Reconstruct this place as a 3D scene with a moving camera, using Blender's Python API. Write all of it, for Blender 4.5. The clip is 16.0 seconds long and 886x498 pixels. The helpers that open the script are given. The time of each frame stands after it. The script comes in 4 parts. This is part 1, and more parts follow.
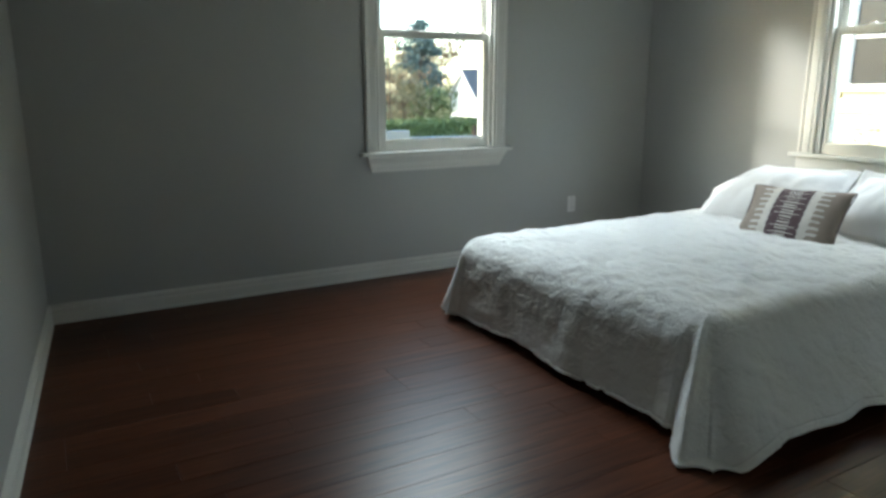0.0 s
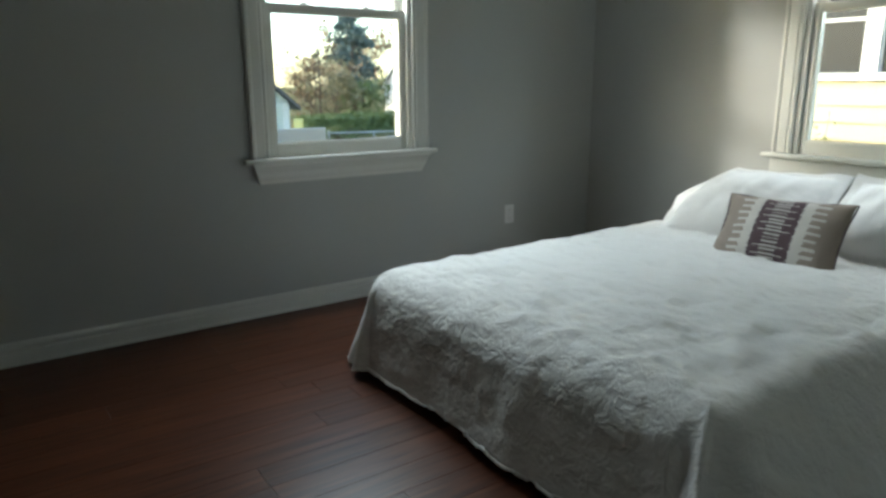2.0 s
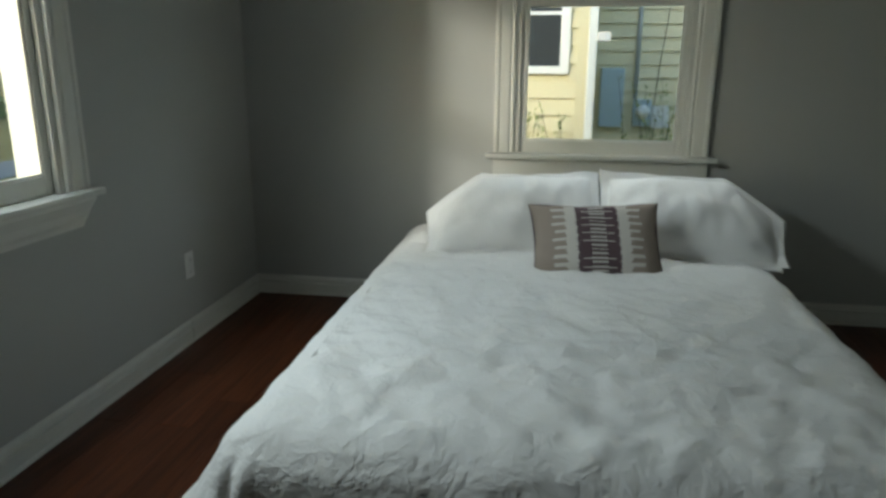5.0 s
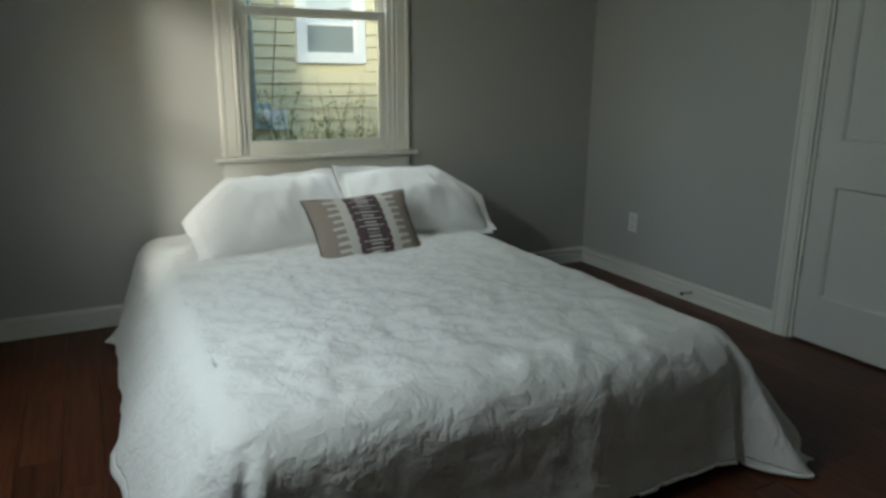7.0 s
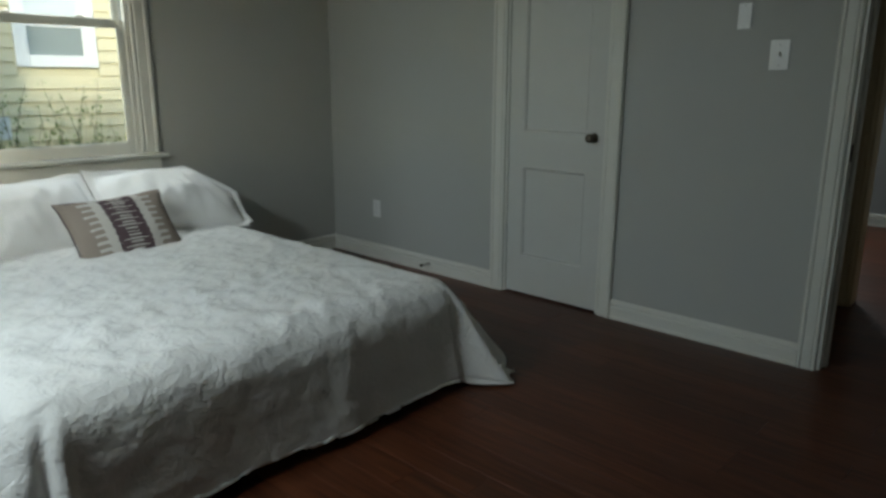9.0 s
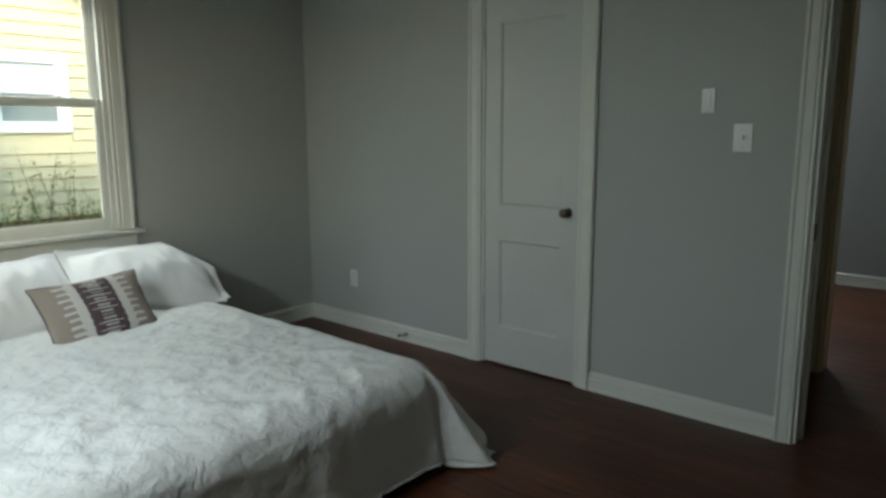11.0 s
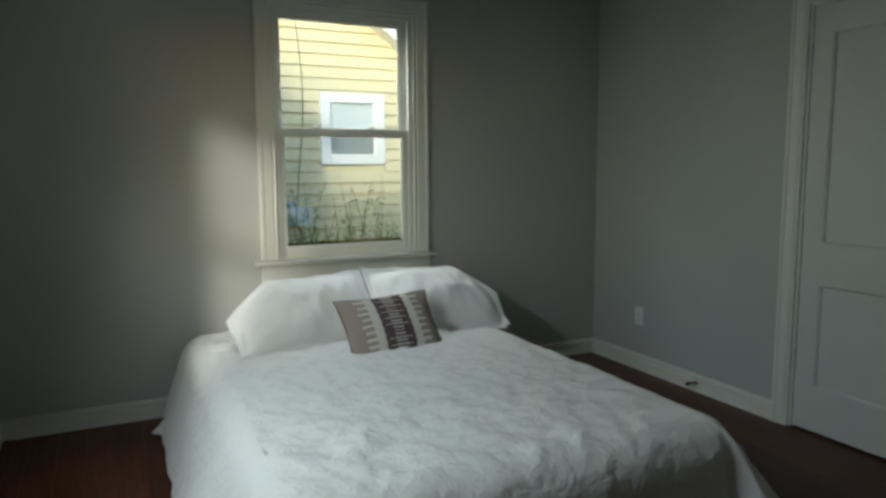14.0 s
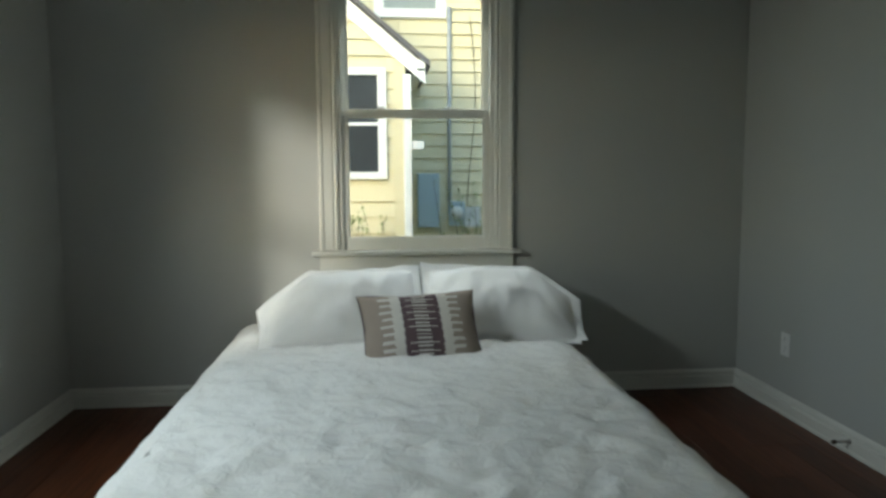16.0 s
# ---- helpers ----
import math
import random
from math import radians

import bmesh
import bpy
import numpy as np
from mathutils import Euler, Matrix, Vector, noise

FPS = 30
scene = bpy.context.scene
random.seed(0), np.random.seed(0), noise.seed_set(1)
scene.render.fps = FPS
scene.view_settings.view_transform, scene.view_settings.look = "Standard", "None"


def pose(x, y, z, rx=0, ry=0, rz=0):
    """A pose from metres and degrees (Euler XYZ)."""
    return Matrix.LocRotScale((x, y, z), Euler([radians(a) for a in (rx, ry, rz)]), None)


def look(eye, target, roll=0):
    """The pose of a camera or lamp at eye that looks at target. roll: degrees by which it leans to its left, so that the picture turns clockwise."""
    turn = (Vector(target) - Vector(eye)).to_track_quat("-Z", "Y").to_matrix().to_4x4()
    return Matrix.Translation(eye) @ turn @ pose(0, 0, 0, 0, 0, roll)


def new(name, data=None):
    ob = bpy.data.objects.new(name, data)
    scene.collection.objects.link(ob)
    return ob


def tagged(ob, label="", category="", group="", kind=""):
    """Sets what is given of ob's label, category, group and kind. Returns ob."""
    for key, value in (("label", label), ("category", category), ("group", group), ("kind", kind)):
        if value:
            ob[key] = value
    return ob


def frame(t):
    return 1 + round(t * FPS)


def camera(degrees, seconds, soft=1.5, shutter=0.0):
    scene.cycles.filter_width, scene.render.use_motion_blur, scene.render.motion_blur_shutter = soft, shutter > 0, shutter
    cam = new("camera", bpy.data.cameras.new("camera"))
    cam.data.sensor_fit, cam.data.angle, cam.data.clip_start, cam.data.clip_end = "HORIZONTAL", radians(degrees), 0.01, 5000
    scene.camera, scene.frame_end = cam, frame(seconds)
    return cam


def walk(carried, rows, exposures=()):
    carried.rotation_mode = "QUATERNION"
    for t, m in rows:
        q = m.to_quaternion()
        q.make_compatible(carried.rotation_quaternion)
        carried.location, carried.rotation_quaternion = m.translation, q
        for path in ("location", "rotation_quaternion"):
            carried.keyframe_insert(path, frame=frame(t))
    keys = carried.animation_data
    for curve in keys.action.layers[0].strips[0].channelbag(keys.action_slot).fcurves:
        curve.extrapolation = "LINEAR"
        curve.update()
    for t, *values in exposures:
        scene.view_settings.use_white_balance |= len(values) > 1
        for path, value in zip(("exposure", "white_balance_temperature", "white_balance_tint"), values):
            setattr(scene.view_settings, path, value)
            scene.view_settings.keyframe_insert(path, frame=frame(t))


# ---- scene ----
cam = camera(65.4, 16.0, soft=3.0)
PATH = [
    (0, (0.207, -0.327, 1.160), (1.179, 1.361, 0.708), 0.04),
    (0.5, (0.394, -0.250, 1.209), (1.332, 1.455, 0.746), -0.06),
    (1, (0.537, -0.137, 1.181), (1.445, 1.584, 0.719), -0.2),
    (1.5, (0.574, 0.12, 1.173), (1.603, 1.771, 0.709), -0.2),
    (2, (0.744, 0.306, 1.143), (1.86, 1.897, 0.672), -0.2),
    (2.5, (0.807, 0.535, 1.143), (2.091, 1.995, 0.674), -0.3),
    (3, (0.812, 0.766, 1.162), (2.302, 2.012, 0.687), -0.3),
    (3.5, (0.865, 1.05, 1.184), (2.499, 2.088, 0.683), -0.2),
    (4, (0.837, 1.309, 1.186), (2.572, 2.169, 0.685), -0.1),
    (6.5, (0.77, 2.766, 1.173), (2.593, 2.112, 0.674), 0.7),
    (7, (0.672, 2.843, 1.179), (2.399, 1.959, 0.694), 0.4),
    (7.5, (0.561, 2.972, 1.208), (2.148, 1.857, 0.721), 0.2),
    (8, (0.407, 3.049, 1.218), (1.926, 1.842, 0.733), 0.2),
    (8.5, (0.347, 3.13, 1.228), (1.756, 1.797, 0.738), 0.1),
    (9, (0.272, 3.068, 1.195), (1.596, 1.647, 0.718), 0.1),
    (11.5, (0.291, 3.083, 1.361), (1.594, 1.596, 1.053), -0.1),
    (12, (0.31, 3.11, 1.368), (1.725, 1.722, 1.101), -0.2),
    (12.5, (0.34, 3.108, 1.366), (1.89, 1.868, 1.118), -0.2),
    (13, (0.335, 3.095, 1.355), (1.976, 1.976, 1.115), -0.2),
    (13.5, (0.343, 3.078, 1.34), (2.054, 2.069, 1.101), -0.2),
    (14, (0.417, 2.996, 1.297), (2.204, 2.129, 1.057), -0.3),
    (14.5, (0.479, 2.813, 1.257), (2.338, 2.112, 1.024), -0.4),
    (15, (0.484, 2.483, 1.299), (2.415, 2.031, 1.041), -0.4),
    (15.5, (0.551, 2.241, 1.239), (2.515, 1.96, 0.99), -0.2),
    (16, (0.628, 1.961, 1.165), (2.608, 1.776, 0.955), -0.3),
]
walk(cam, [(t, look(eye, target, roll)) for t, eye, target, roll in PATH], exposures=[(0.0, 2.75, 6120, 4), (1.5, 2.5, 6180, 4), (2.5, 2.12, 6260, 3), (3.5, 1.72, 6280, 2), (4.2, 1.62, 6320, 2), (6.5, 1.73, 6380, 2), (8.5, 1.8, 6400, 2), (9.0, 2.0, 6400, 3), (11.5, 2.25, 6360, 2), (12.5, 1.88, 6300, 2), (13.5, 1.7, 6300, 2), (16.0, 1.8, 6320, 2)])

# ---- world and light ----
world = bpy.data.worlds.new("sky")
scene.world = world
world.use_nodes = True
wn = world.node_tree.nodes
sky = wn.new("ShaderNodeTexSky")
sky.sky_type = "NISHITA"
sky.sun_disc = False
SUN_EL, SUN_AZ = radians(17), radians(305.5)
sky.sun_elevation, sky.sun_rotation = SUN_EL, SUN_AZ
sky.air_density, sky.dust_density, sky.ozone_density = 1.0, 0.9, 1.0
wn["Background"].inputs["Strength"].default_value = 0.15
world.node_tree.links.new(sky.outputs[0], wn["Background"].inputs["Color"])
# added lamp outside the north upper sash, out of view, standing in for sky
sky_fill = new("window_sky_fill", bpy.data.lights.new("window_sky_fill", "AREA"))
sky_fill.data.shape, sky_fill.data.size, sky_fill.data.size_y = "RECTANGLE", 0.72, 0.30
sky_fill.data.energy, sky_fill.data.color = 4.2, (0.90, 0.97, 1.0)
sky_fill.data.spread = radians(125)
sky_fill.matrix_world = look((2.393, 3.675, 1.94), (2.393, 3.0, 1.12))
# two more unseen lamps added: above the east window, in the far opening
for name, place, aim, wide, high, power in (("east_fill", (4.43, 1.76, 2.32), (3.3, 1.76, 1.1), 0.74, 0.16, 10.0), ("far_room_fill", (2.5, -3.66, 1.5), (1.6, -1.5, 0.9), 0.8, 1.1, 10.0)):
    lamp = new(name, bpy.data.lights.new(name, "AREA"))
    lamp.data.shape, lamp.data.size, lamp.data.size_y = "RECTANGLE", wide, high
    lamp.data.energy, lamp.data.color = power, (0.93, 0.98, 1.0)
    lamp.matrix_world = look(place, aim)
sun = new("sun", bpy.data.lights.new("sun", "SUN"))
sun.data.energy, sun.data.angle, sun.data.color = 0.62, radians(6), (1.0, 0.95, 0.87)
sun.matrix_world = look((0, 0, 0), (-math.sin(SUN_AZ) * math.cos(SUN_EL), -math.cos(SUN_AZ) * math.cos(SUN_EL), -math.sin(SUN_EL)))


# ---- materials ----
def mat(name, color, rough=0.6, metal=0.0, var=0.08, scale=6.0, bump=0.0, bump_scale=120.0, spec=0.5, fine=0.04, sheen=0.0):
    """Two-scale noise on colour and roughness, with a fine bump."""
    m = bpy.data.materials.new(name)
    m.use_nodes = True
    n, l = m.node_tree.nodes, m.node_tree.links
    b = n["Principled BSDF"]
    tc = n.new("ShaderNodeTexCoord")
    big = n.new("ShaderNodeTexNoise"); big.inputs["Scale"].default_value = scale; big.inputs["Detail"].default_value = 4
    small = n.new("ShaderNodeTexNoise"); small.inputs["Scale"].default_value = bump_scale; small.inputs["Detail"].default_value = 3
    for t in (big, small):
        l.new(tc.outputs["Object"], t.inputs["Vector"])
    mix = n.new("ShaderNodeMix"); mix.data_type = "RGBA"
    mix.inputs[6].default_value = (*[c * (1 - var) for c in color], 1)
    mix.inputs[7].default_value = (*[min(1, c * (1 + var)) for c in color], 1)
    l.new(big.outputs["Fac"], mix.inputs["Factor"])
    mix2 = n.new("ShaderNodeMix"); mix2.data_type = "RGBA"; mix2.blend_type = "MULTIPLY"
    ramp = n.new("ShaderNodeMapRange"); ramp.inputs["To Min"].default_value = 1 - fine; ramp.inputs["To Max"].default_value = 1.0
    l.new(small.outputs["Fac"], ramp.inputs["Value"])
    mix2.inputs["Factor"].default_value = 1.0
    l.new(mix.outputs[2], mix2.inputs[6]); l.new(ramp.outputs[0], mix2.inputs[7])
    l.new(mix2.outputs[2], b.inputs["Base Color"])
    rr = n.new("ShaderNodeMapRange"); rr.inputs["To Min"].default_value = max(0.02, rough - 0.06); rr.inputs["To Max"].default_value = min(1, rough + 0.06)
    l.new(big.outputs["Fac"], rr.inputs["Value"]); l.new(rr.outputs[0], b.inputs["Roughness"])
    b.inputs["Metallic"].default_value = metal
    b.inputs["Specular IOR Level"].default_value = spec
    if sheen:
        b.inputs["Sheen Weight"].default_value = sheen
    if bump:
        bp = n.new("ShaderNodeBump"); bp.inputs["Strength"].default_value = bump; bp.inputs["Distance"].default_value = 0.004
        l.new(small.outputs["Fac"], bp.inputs["Height"]); l.new(bp.outputs[0], b.inputs["Normal"])
    return m


WALL = mat("grey wall paint", (0.425, 0.427, 0.402), 0.62, var=0.03, scale=1.6, bump=0.12, bump_scale=160, spec=0.3, fine=0.03)
CEIL = mat("white ceiling paint", (0.72, 0.72, 0.70), 0.8, var=0.02, scale=2, bump=0.1, bump_scale=200, spec=0.2)
TRIM = mat("white trim paint", (0.66, 0.655, 0.60), 0.38, var=0.04, scale=5, bump=0.05, bump_scale=60, fine=0.05)
DOORPAINT = mat("white door paint", (0.56, 0.56, 0.53), 0.42, var=0.05, scale=4, bump=0.06, bump_scale=50, fine=0.05)
# the yellow stands for warm light falling on the trim across the hall
WARMLIT_TRIM = mat("hall trim paint tinted for warm light", (0.55, 0.45, 0.28), 0.45, var=0.05, scale=5, bump=0.05, bump_scale=60)
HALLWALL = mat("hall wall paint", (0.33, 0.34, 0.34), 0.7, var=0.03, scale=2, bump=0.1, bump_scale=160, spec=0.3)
PLATE = mat("white plate plastic", (0.72, 0.72, 0.70), 0.35, var=0.02, scale=10)
SCREW = mat("painted screw", (0.5, 0.5, 0.48), 0.4, var=0.05)
DARKSLOT = mat("dark slot", (0.03, 0.03, 0.03), 0.6)
BRASS = mat("aged dark brass", (0.12, 0.10, 0.075), 0.38, metal=0.85, var=0.25, scale=30, bump=0.05)
CHROME = mat("dull steel", (0.42, 0.40, 0.37), 0.35, metal=0.9, var=0.1, scale=20)
MATTRESS = mat("mattress ticking", (0.6, 0.58, 0.54), 0.9, var=0.04, bump=0.2)
LIGHTMETAL = mat("aluminium track", (0.55, 0.55, 0.53), 0.45, metal=0.3, var=0.06)


def glass(name, rough=0.0):
    m = bpy.data.materials.new(name)
    m.use_nodes = True
    n, l = m.node_tree.nodes, m.node_tree.links
    n.remove(n["Principled BSDF"])
    g, t, mx = n.new("ShaderNodeBsdfGlossy"), n.new("ShaderNodeBsdfTransparent"), n.new("ShaderNodeMixShader")
    g.inputs["Roughness"].default_value = rough
    t.inputs["Color"].default_value = (0.93, 0.95, 0.94, 1)
    w = n.new("ShaderNodeLayerWeight"); w.inputs["Blend"].default_value = 0.5
    p = n.new("ShaderNodeMath"); p.operation = "POWER"; p.inputs[1].default_value = 4.0
    f = n.new("ShaderNodeMath"); f.operation = "MULTIPLY_ADD"; f.inputs[1].default_value = 0.7; f.inputs[2].default_value = 0.025
    l.new(w.outputs["Facing"], p.inputs[0]); l.new(p.outputs[0], f.inputs[0])
    l.new(f.outputs[0], mx.inputs[0]); l.new(t.outputs[0], mx.inputs[1]); l.new(g.outputs[0], mx.inputs[2])
    l.new(mx.outputs[0], n["Material Output"].inputs["Surface"])
    return m


GLASS = glass("window glass")


def plank_material():
    m = bpy.data.materials.new("dark cherry laminate")
    m.use_nodes = True
    n, l = m.node_tree.nodes, m.node_tree.links
    b = n["Principled BSDF"]
    tc, info, add = n.new("ShaderNodeTexCoord"), n.new("ShaderNodeObjectInfo"), n.new("ShaderNodeVectorMath")
    mul = n.new("ShaderNodeVectorMath"); mul.operation = "SCALE"; mul.inputs[3].default_value = 37.0
    comb = n.new("ShaderNodeCombineXYZ")
    for k in range(3):
        l.new(info.outputs["Random"], comb.inputs[k])
    l.new(comb.outputs[0], mul.inputs[0])
    l.new(tc.outputs["Object"], add.inputs[0]); l.new(mul.outputs[0], add.inputs[1])
    mp = n.new("ShaderNodeMapping"); mp.inputs["Scale"].default_value = (1.6, 26, 1)
    l.new(add.outputs[0], mp.inputs["Vector"])
    grain = n.new("ShaderNodeTexNoise"); grain.inputs["Scale"].default_value = 2.2; grain.inputs["Detail"].default_value = 8; grain.inputs["Distortion"].default_value = 0.6
    l.new(mp.outputs[0], grain.inputs["Vector"])
    cr = n.new("ShaderNodeValToRGB")
    cr.color_ramp.elements[0].position, cr.color_ramp.elements[0].color = 0.28, (0.036, 0.0115, 0.0055, 1)
    cr.color_ramp.elements[1].position, cr.color_ramp.elements[1].color = 0.72, (0.105, 0.034, 0.015, 1)
    l.new(grain.outputs["Fac"], cr.inputs[0])
    hsv = n.new("ShaderNodeHueSaturation")
    mr = n.new("ShaderNodeMapRange"); mr.inputs["To Min"].default_value = 0.75; mr.inputs["To Max"].default_value = 1.25
    l.new(info.outputs["Random"], mr.inputs["Value"]); l.new(mr.outputs[0], hsv.inputs["Value"])
    l.new(cr.outputs[0], hsv.inputs["Color"]); l.new(hsv.outputs[0], b.inputs["Base Color"])
    sm = n.new("ShaderNodeTexNoise"); sm.inputs["Scale"].default_value = 3.0
    l.new(tc.outputs["Object"], sm.inputs["Vector"])
    r = n.new("ShaderNodeMapRange"); r.inputs["To Min"].default_value = 0.30; r.inputs["To Max"].default_value = 0.38
    l.new(sm.outputs["Fac"], r.inputs["Value"]); l.new(r.outputs[0], b.inputs["Roughness"])
    bp = n.new("ShaderNodeBump"); bp.inputs["Strength"].default_value = 0.08; bp.inputs["Distance"].default_value = 0.002
    l.new(grain.outputs["Fac"], bp.inputs["Height"]); l.new(bp.outputs[0], b.inputs["Normal"])
    b.inputs["Specular IOR Level"].default_value = 0.19
    return m


PLANK = plank_material()
SUBFLOOR = mat("dark joint filler", (0.012, 0.006, 0.004), 0.8)


def quilt_material():
    """White matelasse cotton: stitched cells of puckered relief."""
    m = mat("white quilted cotton", (0.74, 0.735, 0.71), 0.92, var=0.03, scale=5, fine=0.05, spec=0.15, sheen=0.15)
    n, l = m.node_tree.nodes, m.node_tree.links
    b = n["Principled BSDF"]
    tc = n.new("ShaderNodeTexCoord")
    warp = n.new("ShaderNodeTexNoise"); warp.inputs["Scale"].default_value = 9; warp.inputs["Detail"].default_value = 3
    l.new(tc.outputs["Object"], warp.inputs["Vector"])
    mixv = n.new("ShaderNodeMix"); mixv.data_type = "RGBA"; mixv.blend_type = "LINEAR_LIGHT"; mixv.inputs["Factor"].default_value = 0.06
    l.new(tc.outputs["Object"], mixv.inputs[6]); l.new(warp.outputs["Color"], mixv.inputs[7])
    vor = n.new("ShaderNodeTexVoronoi"); vor.feature = "SMOOTH_F1"; vor.distance = "CHEBYCHEV"; vor.inputs["Scale"].default_value = 30
    l.new(mixv.outputs[2], vor.inputs["Vector"])
    wr = n.new("ShaderNodeTexNoise"); wr.inputs["Scale"].default_value = 60; wr.inputs["Detail"].default_value = 5
    l.new(mixv.outputs[2], wr.inputs["Vector"])
    sub = n.new("ShaderNodeMath"); sub.operation = "MULTIPLY_ADD"; sub.inputs[1].default_value = -0.9
    l.new(vor.outputs["Distance"], sub.inputs[0]); l.new(wr.outputs["Fac"], sub.inputs[2])
    bp = n.new("ShaderNodeBump"); bp.inputs["Strength"].default_value = 0.8; bp.inputs["Distance"].default_value = 0.006
    l.new(sub.outputs[0], bp.inputs["Height"]); l.new(bp.outputs[0], b.inputs["Normal"])
    return m


def linen_material():
    m = mat("white linen pillowcase", (0.78, 0.775, 0.76), 0.9, var=0.02, scale=5, fine=0.04, spec=0.15, sheen=0.1)
    n, l = m.node_tree.nodes, m.node_tree.links
    b = n["Principled BSDF"]
    tc = n.new("ShaderNodeTexCoord")
    wv = n.new("ShaderNodeTexWave"); wv.inputs["Scale"].default_value = 22; wv.inputs["Distortion"].default_value = 0.6; wv.bands_direction = "X"
    no = n.new("ShaderNodeTexNoise"); no.inputs["Scale"].default_value = 26; no.inputs["Detail"].default_value = 5
    l.new(tc.outputs["Object"], wv.inputs["Vector"]); l.new(tc.outputs["Object"], no.inputs["Vector"])
    ad = n.new("ShaderNodeMath"); ad.operation = "MULTIPLY_ADD"; ad.inputs[1].default_value = 0.10
    l.new(wv.outputs["Fac"], ad.inputs[0]); l.new(no.outputs["Fac"], ad.inputs[2])
    bp = n.new("ShaderNodeBump"); bp.inputs["Strength"].default_value = 0.4; bp.inputs["Distance"].default_value = 0.007
    l.new(ad.outputs[0], bp.inputs["Height"]); l.new(bp.outputs[0], b.inputs["Normal"])
    return m


QUILT, LINEN = quilt_material(), linen_material()
TAUPE = mat("taupe woven cotton", (0.36, 0.30, 0.255), 0.95, var=0.05, scale=20, bump=0.5, bump_scale=400, spec=0.1, fine=0.2)
PLUM = mat("plum woven yarn", (0.13, 0.092, 0.10), 0.95, var=0.1, scale=20, bump=0.5, bump_scale=400, spec=0.1, fine=0.2)
YARN = mat("ivory woven yarn", (0.66, 0.63, 0.58), 0.95, var=0.05, scale=20, bump=0.5, bump_scale=400, spec=0.1, fine=0.15)
SIDING = mat("pale yellow siding", (0.68, 0.61, 0.40), 0.6, var=0.04, scale=1.2, bump=0.1, bump_scale=40)
OUTTRIM = mat("white exterior trim", (0.80, 0.80, 0.78), 0.5, var=0.03)
DARKPANE = mat("dark house window glass", (0.045, 0.05, 0.055), 0.25, var=0.1, scale=2, spec=0.12)
BLIND = mat("pale window blind", (0.26, 0.29, 0.28), 0.5, var=0.05, scale=3)
WHITEBLIND = mat("white lowered window blind", (0.62, 0.66, 0.66), 0.5, var=0.04, scale=3)
ROOF = mat("grey asphalt shingle", (0.13, 0.12, 0.125), 0.9, var=0.3, scale=5, bump=0.6, bump_scale=30)
WHITESIDE = mat("white clapboard", (0.78, 0.79, 0.80), 0.6, var=0.03, scale=1)
GREYSIDE = mat("pale green grey siding", (0.60, 0.65, 0.60), 0.6, var=0.05, scale=1)
BRICK = mat("red chimney brick", (0.26, 0.09, 0.06), 0.85, var=0.25, scale=8, bump=0.4, bump_scale=20)
GRASS = mat("autumn lawn", (0.26, 0.215, 0.09), 1.0, spec=0.03, var=0.45, scale=0.6, bump=0.8, bump_scale=14, fine=0.5)
ROAD = mat("grey asphalt", (0.16, 0.155, 0.15), 0.9, var=0.15, scale=1.5, bump=0.4, bump_scale=60)
LEAF = mat("green leaves", (0.15, 0.19, 0.065), 0.7, var=0.4, scale=3)
SHOOT = mat("pale green shoots", (0.24, 0.28, 0.10), 0.7, var=0.3, scale=3)
CONIFER = mat("blue green needles", (0.12, 0.16, 0.15), 0.8, var=0.35, scale=1)
RUST = mat("russet autumn leaves", (0.33, 0.21, 0.12), 0.8, var=0.4, scale=1)
OLIVE = mat("olive autumn leaves", (0.27, 0.235, 0.13), 0.8, var=0.4, scale=1)
BARK = mat("brown bark", (0.10, 0.07, 0.05), 0.95, var=0.3, scale=6, bump=0.6, bump_scale=30)
POLEWOOD = mat("weathered pole wood", (0.14, 0.085, 0.06), 0.9, var=0.3, scale=4, bump=0.5, bump_scale=30)
GALV = mat("galvanised steel", (0.42, 0.44, 0.45), 0.6, metal=0.2, var=0.1, scale=6)
BOXGREY = mat("grey electrical box paint", (0.38, 0.46, 0.50), 0.5, var=0.08, scale=6)
TEAL = mat("green shutter paint", (0.03, 0.13, 0.10), 0.6, var=0.1)
FOUND = mat("brick foundation", (0.16, 0.07, 0.045), 0.9, var=0.3, scale=6, bump=0.5, bump_scale=20)


# ---- mesh helpers ----
def shade(ob, smooth):
    if smooth:
        ob.data.polygons.foreach_set("use_smooth", [True] * len(ob.data.polygons))
    return ob


def mesh_ob(name, bm, material, parent=None, smooth=False):
    me = bpy.data.meshes.new(name)
    bmesh.ops.recalc_face_normals(bm, faces=bm.faces)
    bm.to_mesh(me)
    bm.free()
    for m in material if isinstance(material, (list, tuple)) else (material,):
        me.materials.append(m)
    ob = new(name, me)
    if parent:
        ob.parent = parent
    return shade(ob, smooth)


def part(name, bm, material, parent, label="", smooth=False):
    return tagged(mesh_ob(name, bm, material, parent, smooth), label)


def thing(name, m, label, category, group="", kind=""):
    ob = new(name)
    ob.matrix_world = m
    ob.empty_display_size = 0.1
    return tagged(ob, label, category, group, kind)


